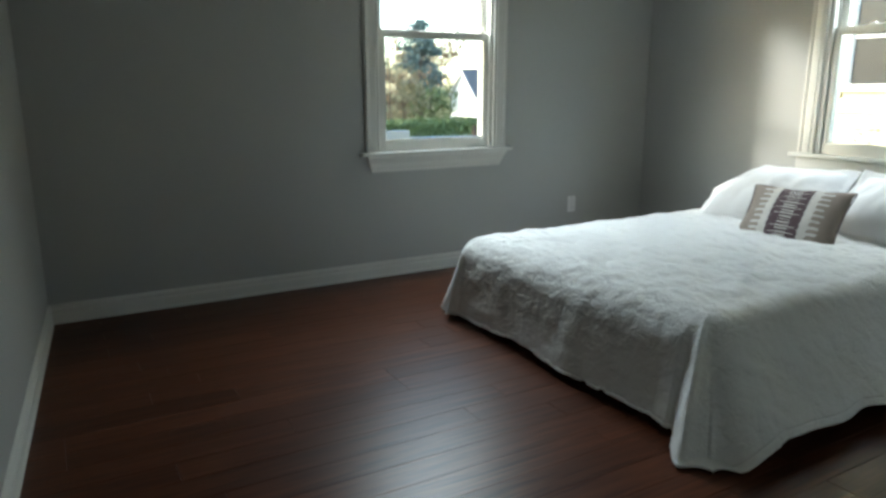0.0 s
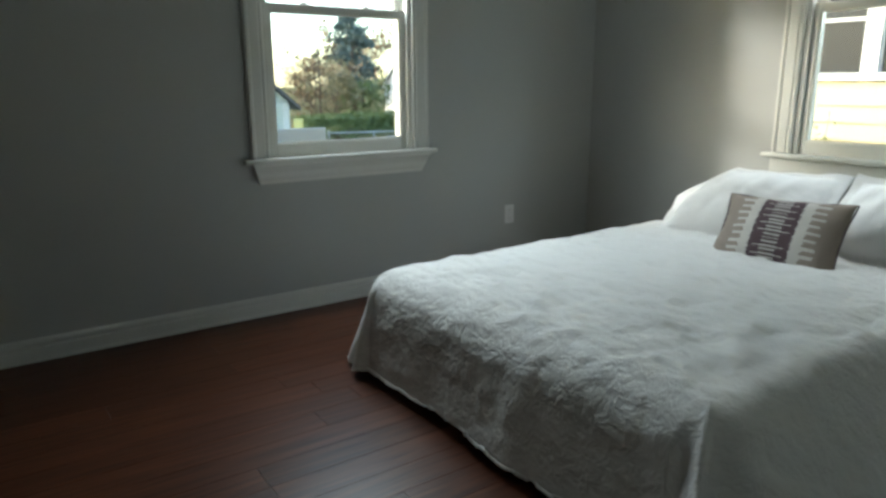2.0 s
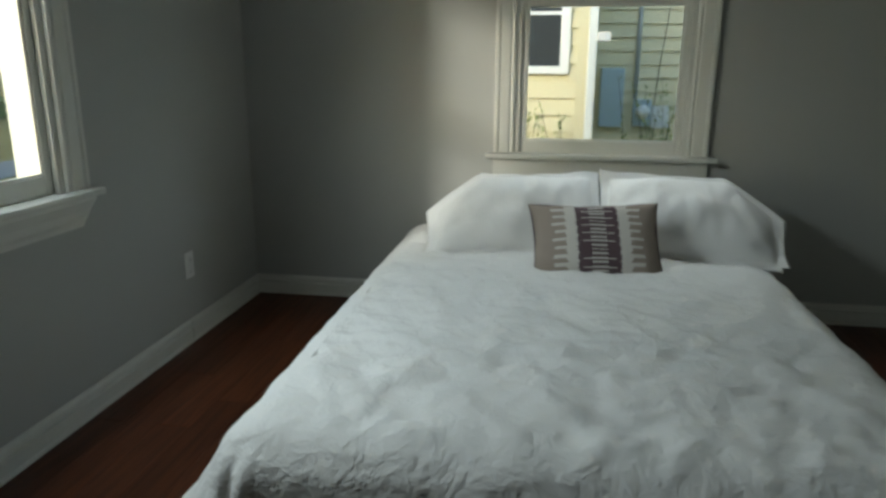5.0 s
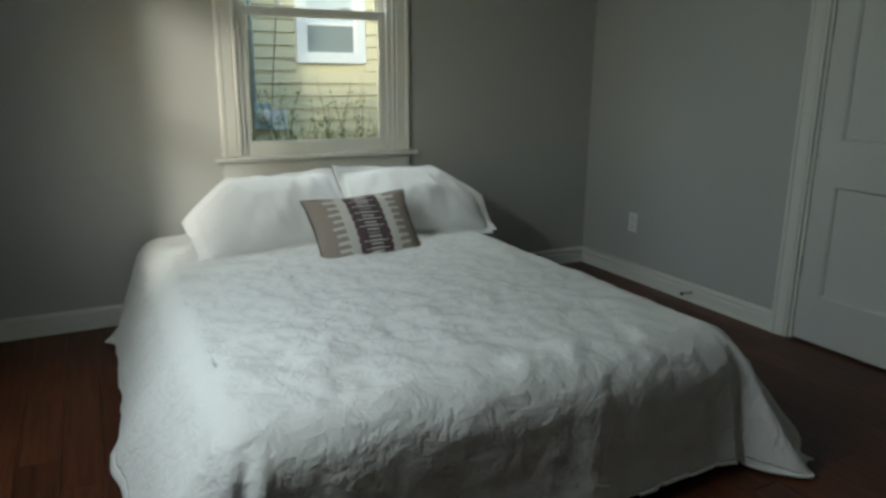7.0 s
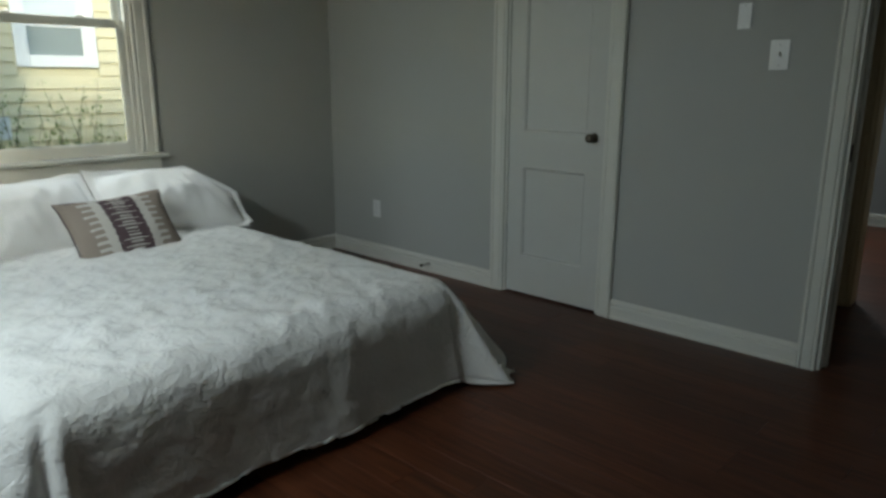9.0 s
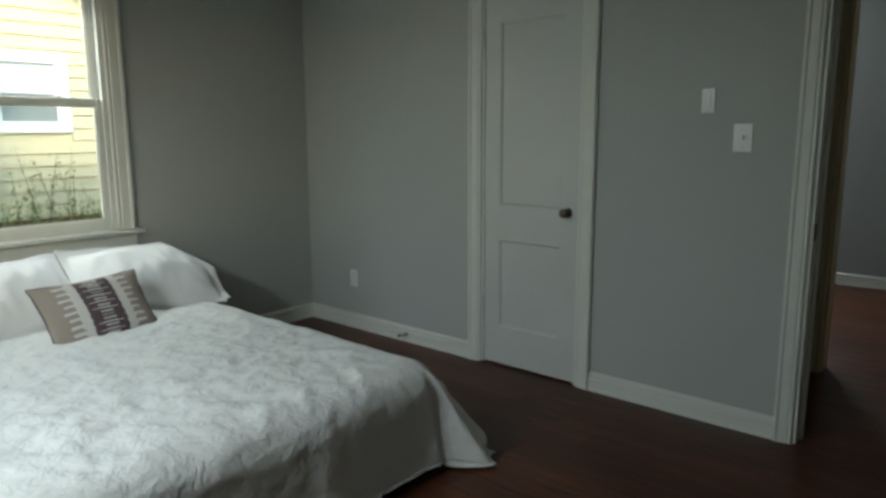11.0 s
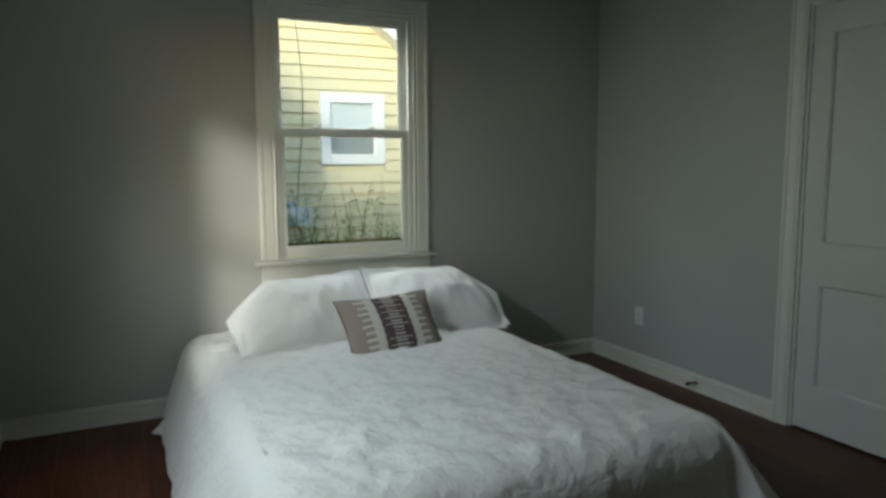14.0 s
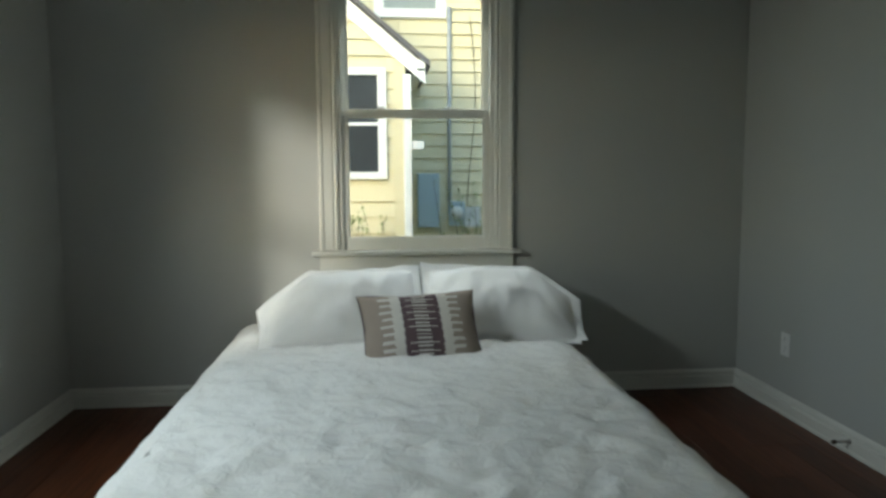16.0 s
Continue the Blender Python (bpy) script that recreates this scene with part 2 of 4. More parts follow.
def box(bm, x0, x1, y0, y1, z0, z1, bevel=0.0, mi=0):
    vs = [bm.verts.new((x, y, z)) for x in (x0, x1) for y in (y0, y1) for z in (z0, z1)]
    faces = [bm.faces.new([vs[i] for i in q]) for q in ((0, 1, 3, 2), (4, 6, 7, 5), (0, 4, 5, 1), (2, 3, 7, 6), (0, 2, 6, 4), (1, 5, 7, 3))]
    for f in faces:
        f.material_index = mi
    if bevel:
        bmesh.ops.bevel(bm, geom=list({e for f in faces for e in f.edges}), offset=bevel, segments=2, affect="EDGES", profile=0.6)
    return bm


def boxes(*rows, bevel=0.0):
    bm = bmesh.new()
    for r in rows:
        box(bm, *r, bevel=bevel)
    return bm


def sweep(profile, a, b, side, up=(0, 0, 1), bm=None, cut_a=0.0, cut_b=0.0):
    """A profile of (out, up) pairs drawn straight from a to b. cut: how far the end runs on per metre of 'out' (mitres)."""
    bm = bm or bmesh.new()
    a, b, side, up = Vector(a), Vector(b), Vector(side), Vector(up)
    along = (b - a).normalized()
    ra = [bm.verts.new(a + side * o + up * u + along * (cut_a * o)) for o, u in profile]
    rb = [bm.verts.new(b + side * o + up * u - along * (cut_b * o)) for o, u in profile]
    k = len(profile)
    for i in range(k):
        bm.faces.new((ra[i], ra[(i + 1) % k], rb[(i + 1) % k], rb[i]))
    bm.faces.new(ra), bm.faces.new(rb[::-1])
    return bm


def lathe(bm, rows, seg=16, m=Matrix()):
    """Rings of (radius, height) about local z."""
    rings = []
    for r, z in rows:
        rings.append([bm.verts.new(m @ Vector((r * math.cos(2 * math.pi * i / seg), r * math.sin(2 * math.pi * i / seg), z))) for i in range(seg)])
    for p, q in zip(rings, rings[1:]):
        for i in range(seg):
            bm.faces.new((p[i], p[(i + 1) % seg], q[(i + 1) % seg], q[i]))
    bm.faces.new(rings[0][::-1]), bm.faces.new(rings[-1])
    return bm


def tube(bm, a, b, ra, rb, seg=6):
    a, b = Vector(a), Vector(b)
    q = (b - a).to_track_quat("Z", "Y").to_matrix().to_4x4()
    return lathe(bm, ((ra, 0), (rb, (b - a).length)), seg, Matrix.Translation(a) @ q)


# ---- the room's shell ----
WX, EX, SY, NY, TOP = -0.12, 4.2, 0.0, 3.53, 2.46
WNX = 0.14                            # the west wall runs askew: its face meets the north wall here
TH = 0.16
NWIN = (1.983, 2.803, 0.755, 2.15)   # opening in the north wall: from x, to x, from z, to z
EWIN = (1.355, 2.165, 0.755, 2.15)  # opening in the east wall, along y
CLOSET = (2.028, 2.652, 0.0, 2.035)
DOORWAY = (0.060, 0.972, 0.0, 2.04)


def wall(name, axis, at, thick, lo, hi, z1, holes, material, label, z0=-0.02):
    """A wall along one axis, with its openings cut through; at: its room face, thick: towards outside."""
    bm = bmesh.new()
    edges = sorted({lo, hi, *[h[0] for h in holes], *[h[1] for h in holes]})
    for a, b in zip(edges, edges[1:]):
        hole = [h for h in holes if h[0] <= a and b <= h[1]]
        spans = [(z0, hole[0][2]), (hole[0][3], z1)] if hole else [(z0, z1)]
        for s, e in spans:
            if e - s > 0.001:
                o = sorted((at, at + thick))
                box(bm, *((a, b, *o) if axis == "x" else (*o, a, b)), s, e)
    bmesh.ops.remove_doubles(bm, verts=bm.verts, dist=0.0005)
    return tagged(mesh_ob(name, bm, material), label, "wall", kind="structure")


wall("wall_north", "x", NY, TH, WX - TH, EX + TH, TOP + 0.1, [NWIN], WALL, "grey painted plaster wall with a sash window")
wall("wall_east", "y", EX, TH, SY, NY, TOP + 0.1, [EWIN], WALL, "grey painted plaster wall behind the bed with a sash window")
wall("wall_south", "x", SY, -0.12, WX - TH, EX + TH, TOP + 0.1, [(DOORWAY[0], DOORWAY[1], -0.02, DOORWAY[3]), (CLOSET[0], CLOSET[1], -0.02, CLOSET[3])], WALL, "grey painted plaster wall with closet door and doorway")
ww = bmesh.new()
low = [ww.verts.new((x, y, -0.02)) for x, y in ((WX - TH, SY), (WX, SY), (WNX, NY), (WX - TH, NY))]
ww.faces.new(low)
for v in bmesh.ops.extrude_face_region(ww, geom=ww.faces[:])["geom"]:
    if isinstance(v, bmesh.types.BMVert):
        v.co.z = TOP + 0.1
tagged(mesh_ob("wall_west", ww, WALL), "plain grey painted plaster wall", "wall", kind="structure")
tagged(mesh_ob("ceiling", boxes((WX - TH, EX + TH, -3.9, NY + TH, TOP, TOP + 0.15)), CEIL), "flat white painted ceiling", "ceiling", kind="structure")
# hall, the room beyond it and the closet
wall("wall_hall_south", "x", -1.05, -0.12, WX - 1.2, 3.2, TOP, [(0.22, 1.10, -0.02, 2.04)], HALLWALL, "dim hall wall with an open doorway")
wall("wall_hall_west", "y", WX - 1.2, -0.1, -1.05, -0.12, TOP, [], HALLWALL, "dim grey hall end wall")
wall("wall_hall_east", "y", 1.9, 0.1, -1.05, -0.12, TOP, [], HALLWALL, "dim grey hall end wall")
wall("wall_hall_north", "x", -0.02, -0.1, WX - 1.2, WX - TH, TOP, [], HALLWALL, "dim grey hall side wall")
# its opening is made up and out of view, to let far_room_fill light the hall
wall("wall_far_south", "x", -3.6, -0.12, WX - 1.2, 3.2, TOP, [(2.08, 2.92, 0.9, 2.1)], HALLWALL, "grey wall of the room across the hall, with an added opening")
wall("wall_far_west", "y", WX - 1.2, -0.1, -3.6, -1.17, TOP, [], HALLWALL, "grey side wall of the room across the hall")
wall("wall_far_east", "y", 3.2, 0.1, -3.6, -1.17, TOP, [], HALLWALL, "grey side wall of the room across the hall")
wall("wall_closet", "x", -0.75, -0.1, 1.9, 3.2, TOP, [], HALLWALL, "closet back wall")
tagged(mesh_ob("ceiling_hall", boxes((WX - 1.3, WX - TH, -3.9, -0.02, TOP, TOP + 0.15)), CEIL), "flat white painted hall ceiling", "ceiling", kind="structure")

BASE = ((0, 0), (0.019, 0), (0.019, 0.012), (0.015, 0.016), (0.015, 0.061), (0.006, 0.066), (0.006, 0.072), (0.016, 0.078), (0.014, 0.090), (0.006, 0.099), (0, 0.10))


def baseboard(a, b, side, material=TRIM, ca=0.0, cb=0.0):
    return tagged(mesh_ob("baseboard", sweep(BASE, a, b, side, cut_a=ca, cut_b=cb), material), "white painted wooden baseboard along the wall", "baseboard", kind="structure")


baseboard((WNX, NY, 0), (3.47, NY, 0), (0, -1, 0), ca=1)
baseboard((3.474, NY, 0), (EX, NY, 0), (0, -1, 0), cb=1)
baseboard((EX, NY, 0), (EX, SY, 0), (-1, 0, 0), ca=1, cb=1)
baseboard((EX, SY, 0), (2.735, SY, 0), (0, 1, 0), ca=1)
baseboard((1.943, SY, 0), (1.048, SY, 0), (0, 1, 0))
skew = Vector((NY - SY, WX - WNX, 0)).normalized()
baseboard((WX, SY + 0.02, 0), (WNX, NY, 0), skew, cb=1)
baseboard((1.9, -1.05, 0), (1.195, -1.05, 0), (0, 1, 0))
baseboard((3.2, -3.6, 0), (WX - 1.2, -3.6, 0), (0, 1, 0))

CASE = ((0, 0), (0, 0.012), (0.008, 0.016), (0.018, 0.012), (0.024, 0.017), (0.066, 0.020), (0.072, 0.026), (0.084, 0.027), (0.09, 0.020), (0.09, 0))


def casing(parent, u0, u1, z0, z1, width, material, foot=0.0):
    """Three mitred legs of moulding round an opening, in the parent's plane: u along local x, room side towards local +y."""
    k = width / 0.09
    prof = [(o * k, h) for o, h in CASE]
    out = (0, 1, 0)
    left, right, head = bmesh.new(), bmesh.new(), bmesh.new()
    sweep([(-o, h) for o, h in prof], (u0, 0, z0), (u0, 0, z1), (1, 0, 0), out, left, cut_b=1)
    sweep(prof, (u1, 0, z0), (u1, 0, z1), (1, 0, 0), out, right, cut_b=-1)
    sweep(prof, (u0, 0, z1), (u1, 0, z1), (0, 0, 1), out, head, cut_a=-1, cut_b=-1)
    for b in (left, right):
        part("side_casing", b, material, parent)
    part("head_casing", head, material, parent)


# ---- sash windows ----
def sash(name, win, u0, u1, z0, z1, y, thick, stile, top, bottom):
    bm = bmesh.new()
    box(bm, u0, u0 + stile, y, y + thick, z0, z1, 0.003)
    box(bm, u1 - stile, u1, y, y + thick, z0, z1, 0.003)
    box(bm, u0 + stile, u1 - stile, y + 0.001, y + thick - 0.001, z0, z0 + bottom, 0.003)
    box(bm, u0 + stile, u1 - stile, y + 0.001, y + thick - 0.001, z1 - top, z1, 0.003)
    s = part(name, bm, TRIM, win)
    p = part("pane", boxes((u0 + stile - 0.004, u1 - stile + 0.004, y + thick * 0.45, y + thick * 0.45 + 0.004, z0 + bottom - 0.004, z1 - top + 0.004)), GLASS, s)
    p.visible_shadow = False
    # glazing beads
    bead = bmesh.new()
    a, b, c, d = u0 + stile, u1 - stile, z0 + bottom, z1 - top
    yy = y + thick * 0.62
    for r in ((a, a + 0.008, yy, yy + 0.008, c, d), (b - 0.008, b, yy, yy + 0.008, c, d), (a + 0.008, b - 0.008, yy, yy + 0.008, c, c + 0.008), (a + 0.008, b - 0.008, yy, yy + 0.008, d - 0.008, d)):
        box(bead, *r)
    part("glazing_bead", bead, TRIM, s)
    return s


def sash_window(name, m, width, label, crown):
    """Double-hung window: local x along the wall, y into the room, z up from the floor, with its centre at x = 0."""
    win = thing(name, m, label, "window", kind="structure")
    h = width / 2
    z0, z1 = 0.785, 2.15
    casing(win, -h, h, z0 + 0.002, z1, 0.095, TRIM)
    # lining of the opening and its stops
    part("window_frame", boxes((-h, -h + 0.012, -TH, -0.001, 0.76, z1), (h - 0.012, h, -TH, -0.001, 0.76, z1), (-h + 0.012, h - 0.012, -TH, -0.001, z1 - 0.012, z1), (-h + 0.012, h - 0.012, -TH - 0.02, -0.03, 0.76, 0.782)), TRIM, win)
    i = h - 0.012
    for s in (-1, 1):
        part("stop_bead", boxes(tuple(sorted((s * i, s * (i - 0.012)))) + (-0.022, -0.004, z0, z1 - 0.012), bevel=0.002), TRIM, win)
        part("parting_track", boxes(tuple(sorted((s * i, s * (i - 0.010)))) + (-0.072, -0.064, z0, z1 - 0.012)), LIGHTMETAL, win)
    part("head_stop", boxes((-i, i, -0.022, -0.004, z1 - 0.024, z1 - 0.012), bevel=0.002), TRIM, win)
    low = sash("lower_sash", win, -i + 0.003, i - 0.003, z0 - 0.002, 1.505, -0.060, 0.036, 0.036, 0.036, 0.064)
    up = sash("upper_sash", win, -i + 0.003, i - 0.003, 1.47, z1 - 0.013, -0.112, 0.036, 0.036, 0.036, 0.034)
    for x in (-0.17, 0.17):
        lock = bmesh.new()
        box(lock, x - 0.032, x + 0.032, -0.056, -0.030, 1.505, 1.511, 0.002)
        lathe(lock, ((0.014, 0), (0.014, 0.008), (0.009, 0.012)), 12, Matrix.Translation((x, -0.046, 1.511)))
        box(lock, x - 0.006, x + 0.026, -0.042, -0.034, 1.511, 1.519, 0.002)
        part("sash_lock", lock, TRIM, low, "small painted sash lock", smooth=False)
    # stool with horns and the apron below
    w = h + 0.135
    st = bmesh.new()
    box(st, -w, w, -0.001, 0.052, 0.762, 0.785, 0.007)
    box(st, -h + 0.013, h - 0.013, -0.06, 0.0, 0.762, 0.783)
    part("window_sill", st, TRIM, win, "white painted window stool")
    aw = h + 0.098
    if crown:
        prof = tuple((o, u) for o, u in ((0, -0.10), (0.008, -0.10), (0.010, -0.085), (0.018, -0.07), (0.024, -0.045), (0.036, -0.02), (0.040, -0.012), (0.040, 0), (0, 0)))
        ap = sweep(prof, (-aw, 0, 0.762), (aw, 0, 0.762), (0, 1, 0))
        for v in ap.verts:
            v.co.x -= math.copysign(max(0, 0.762 - v.co.z) * 0.42, v.co.x)
    else:
        ap = boxes((-aw, aw, 0, 0.019, 0.655, 0.762), bevel=0.003)
    part("apron", ap, TRIM, win)
    return win


sash_window("window_1", pose(sum(NWIN[:2]) / 2, NY, 0, 0, 0, 180), NWIN[1] - NWIN[0], "white painted double-hung sash window with moulded apron", True)
sash_window("window_2", pose(EX, sum(EWIN[:2]) / 2, 0, 0, 0, 90), EWIN[1] - EWIN[0], "white painted double-hung sash window above the bed", False)


# ---- closet door ----
def closet_door():
    """Two-panel door, hinged at the side nearer the bed; local x to its latch side."""
    w = CLOSET[1] - CLOSET[0]
    d = thing("door_1", pose(sum(CLOSET[:2]) / 2, SY, 0), "white painted two-panel closet door with dark knob, closed", "door", kind="structure")
    h = w / 2
    casing(d, -h, h, 0.0, CLOSET[3], 0.085, TRIM)
    part("door_frame", boxes((-h, -h + 0.014, -0.118, -0.001, 0.001, 2.035), (h - 0.014, h, -0.118, -0.001, 0.001, 2.035), (-h + 0.014, h - 0.014, -0.118, -0.001, 2.021, 2.035)), TRIM, d)
    part("door_stop_bead", boxes((-h + 0.014, -h + 0.026, -0.075, -0.050, 0.001, 2.021), (h - 0.026, h - 0.014, -0.075, -0.050, 0.001, 2.021), (-h + 0.026, h - 0.026, -0.075, -0.050, 2.009, 2.021)), TRIM, d)
    x0, x1, y0, y1 = -h + 0.017, h - 0.017, -0.045, -0.006
    a, b = x0 + 0.098, x1 - 0.098
    leaf = bmesh.new()
    for r in ((x0, a, y0, y1, 0.012, 2.017), (b, x1, y0, y1, 0.012, 2.017), (a, b, y0, y1, 0.012, 0.228), (a, b, y0, y1, 0.728, 0.922), (a, b, y0, y1, 1.895, 2.017)):
        box(leaf, *r)
    bmesh.ops.remove_doubles(leaf, verts=leaf.verts, dist=0.0005)
    leafob = part("door_leaf", leaf, DOORPAINT, d)
    for z0, z1 in ((0.228, 0.728), (0.922, 1.895)):
        pb = boxes((a, b, y0 + 0.010, y1 - 0.013, z0, z1))
        part("door_panel", pb, DOORPAINT, leafob)
        mo = bmesh.new()
        pr = ((0, 0), (0.012, 0), (0.009, 0.006), (0.004, 0.010), (0, 0.012))
        y = y1 - 0.013
        sweep(pr, (a, y, z0), (a, y, z1), (1, 0, 0), (0, 1, 0), mo, 1, 1)
        sweep(pr, (b, y, z0), (b, y, z1), (-1, 0, 0), (0, 1, 0), mo, 1, 1)
        sweep(pr, (a, y, z0), (b, y, z0), (0, 0, 1), (0, 1, 0), mo, 1, 1)
        sweep(pr, (a, y, z1), (b, y, z1), (0, 0, -1), (0, 1, 0), mo, 1, 1)
        part("panel_moulding", mo, DOORPAINT, leafob)
    kn = bmesh.new()
    m = Matrix.Translation((x0 + 0.055, y1, 0.912)) @ pose(0, 0, 0, -90)
    lathe(kn, ((0.024, 0), (0.024, 0.003), (0.011, 0.006), (0.009, 0.030), (0.014, 0.034), (0.021, 0.041), (0.023, 0.049), (0.020, 0.057), (0.010, 0.062), (0.002, 0.063)), 24, m)
    part("door_knob", kn, BRASS, leafob, "round aged dark brass knob", smooth=True)
    for z in (0.30, 1.76):
        hg = bmesh.new()
        lathe(hg, ((0.007, 0), (0.007, 0.09), (0.004, 0.095)), 10, Matrix.Translation((x1 + 0.004, y1 + 0.006, z)))
        box(hg, x1 - 0.003, x1 + 0.010, y1 - 0.002, y1 + 0.003, z, z + 0.09)
        part("hinge", hg, DOORPAINT, leafob, "painted-over hinge")


closet_door()


def doorway():
    d = thing("door_2", pose(sum(DOORWAY[:2]) / 2, SY, 0), "white painted cased doorway to the hall, with no door", "doorway", kind="structure")
    h = (DOORWAY[1] - DOORWAY[0]) / 2
    casing(d, -h, h, 0.0, DOORWAY[3], 0.073, TRIM)
    part("door_frame", boxes((-h, -h + 0.014, -0.125, -0.001, 0.001, 2.04), (h - 0.014, h, -0.125, -0.001, 0.001, 2.04), (-h + 0.014, h - 0.014, -0.125, -0.001, 2.026, 2.04)), TRIM, d)
    part("door_stop_bead", boxes((h - 0.026, h - 0.014, -0.095, -0.055, 0.001, 2.026), bevel=0.002), TRIM, d)
    part("strike_plate", boxes((h - 0.0155, h - 0.0135, -0.048, -0.014, 0.88, 0.95)), BRASS, d, "worn metal strike plate")
    e = thing("door_3", pose(0.66, -1.05, 0), "cased doorway across the hall, trim tinted as if warmly lit", "doorway", kind="structure")
    casing(e, -0.44, 0.44, 0.0, 2.04, 0.09, WARMLIT_TRIM)
    part("door_frame", boxes((-0.44, -0.426, -0.125, -0.001, 0.001, 2.04), (0.426, 0.44, -0.125, -0.001, 0.001, 2.04), (-0.426, 0.426, -0.125, -0.001, 2.026, 2.04)), WARMLIT_TRIM, e)


doorway()


# ---- plates on the walls ----
def plate(name, m, label, category, w=0.07, h=0.115):
    """A wall plate: local x along the wall, y out of it, its centre at the origin."""
    t = thing(name, m, label, category)
    bm = bmesh.new()
    box(bm, -w / 2, w / 2, 0, 0.006, -h / 2, h / 2, 0.003)
    part("cover_plate", bm, PLATE, t)
    return t


def screw(parent, x, z):
    part("screw", lathe(bmesh.new(), ((0.0035, 0), (0.0035, 0.001), (0.002, 0.002)), 8, Matrix.Translation((x, 0.006, z)) @ pose(0, 0, 0, -90)), SCREW, parent)


def outlet(m):
    t = plate("wall_outlet", m, "white duplex electrical outlet on a grey wall", "outlet")
    for z in (-0.026, 0.026):
        bm = bmesh.new()
        lathe(bm, ((0.017, 0), (0.017, 0.002), (0.015, 0.003)), 16, Matrix.Translation((0, 0.006, z)) @ pose(0, 0, 0, -90))
        r = part("receptacle", bm, PLATE, t)
        part("slot", boxes((-0.007, -0.005, 0.0085, 0.0095, z - 0.001, z + 0.007), (0.005, 0.007, 0.0085, 0.0095, z - 0.001, z + 0.006), (-0.0025, 0.0025, 0.0085, 0.0095, z - 0.011, z - 0.006)), DARKSLOT, r)
    screw(t, 0, 0)


outlet(pose(3.508, NY, 0.343, 0, 0, 180))
outlet(pose(3.741, SY, 0.345))
sw = plate("light_switch", pose(1.258, SY, 1.294), "white toggle light switch plate by the doorway", "switch", 0.078, 0.12)
tg = bmesh.new()
box(tg, -0.005, 0.005, 0.006, 0.022, -0.004, 0.014, 0.0015)
box(tg, -0.009, 0.009, 0.0055, 0.0075, -0.018, 0.018)
part("toggle", tg, PLATE, sw, "white toggle lever")
screw(sw, 0, 0.04), screw(sw, 0, -0.04)
bl = plate("blank_plate", pose(1.412, SY, 1.453), "narrow white blank plate above the switch", "wall plate", 0.058, 0.105)
part("raised_centre", boxes((-0.012, 0.012, 0.006, 0.009, -0.03, 0.03), bevel=0.001), PLATE, bl)
screw(bl, 0, 0.042), screw(bl, 0, -0.042)

# spring door stop on the south baseboard
ds = thing("door_stop", pose(3.24, SY + 0.015, 0.055), "small metal spring door stop on the baseboard", "door stop")
part("base", lathe(bmesh.new(), ((0.011, 0), (0.011, 0.004), (0.006, 0.008)), 12, pose(0, 0, 0, -90)), CHROME, ds)
sp = bmesh.new()
lathe(sp, [(0.0052 + 0.0014 * (k % 2), 0.008 + 0.0028 * k) for k in range(20)], 10, pose(0, 0, 0, -90))
part("spring", sp, CHROME, ds)
part("tip", lathe(bmesh.new(), ((0.009, 0.062), (0.010, 0.070), (0.008, 0.078), (0.003, 0.080)), 12, pose(0, 0, 0, -90)), BRASS, ds, "dark rubber tip", smooth=True)


# ---- bed ----
BX0, BX1, BY0, BY1, BZ = 2.10, 4.14, 1.165, 2.58, 0.425
bed = thing("bed", pose((BX0 + BX1) / 2, (BY0 + BY1) / 2, 0), "low double bed with mattress hidden beneath a quilt", "bed")
hx, hy = (BX1 - BX0) / 2, (BY1 - BY0) / 2
part("mattress", boxes((-hx, hx, -hy, hy, 0.245, BZ - 0.012), bevel=0.05), MATTRESS, bed)
part("box_spring", boxes((-hx + 0.02, hx, -hy + 0.02, hy - 0.02, 0.06, 0.245), bevel=0.01), MATTRESS, bed)
for px in (-hx + 0.15, hx - 0.12):
    for py in (-hy + 0.12, hy - 0.12):
        part("leg", lathe(bmesh.new(), ((0.022, 0), (0.026, 0.06)), 12, Matrix.Translation((px, py, 0.0))), BRASS, bed)


def drape(d, lean, r=0.155):
    """How far out and how far down a cloth lies at d metres past the edge of the bed; lean: the hang's slope."""
    turn = min(d / r, lean)
    out, down = r * math.sin(turn), r * (1 - math.cos(turn))
    if d > r * lean:
        out += math.cos(lean) * (d - r * lean)
        down += math.sin(lean) * (d - r * lean)
    return out, down


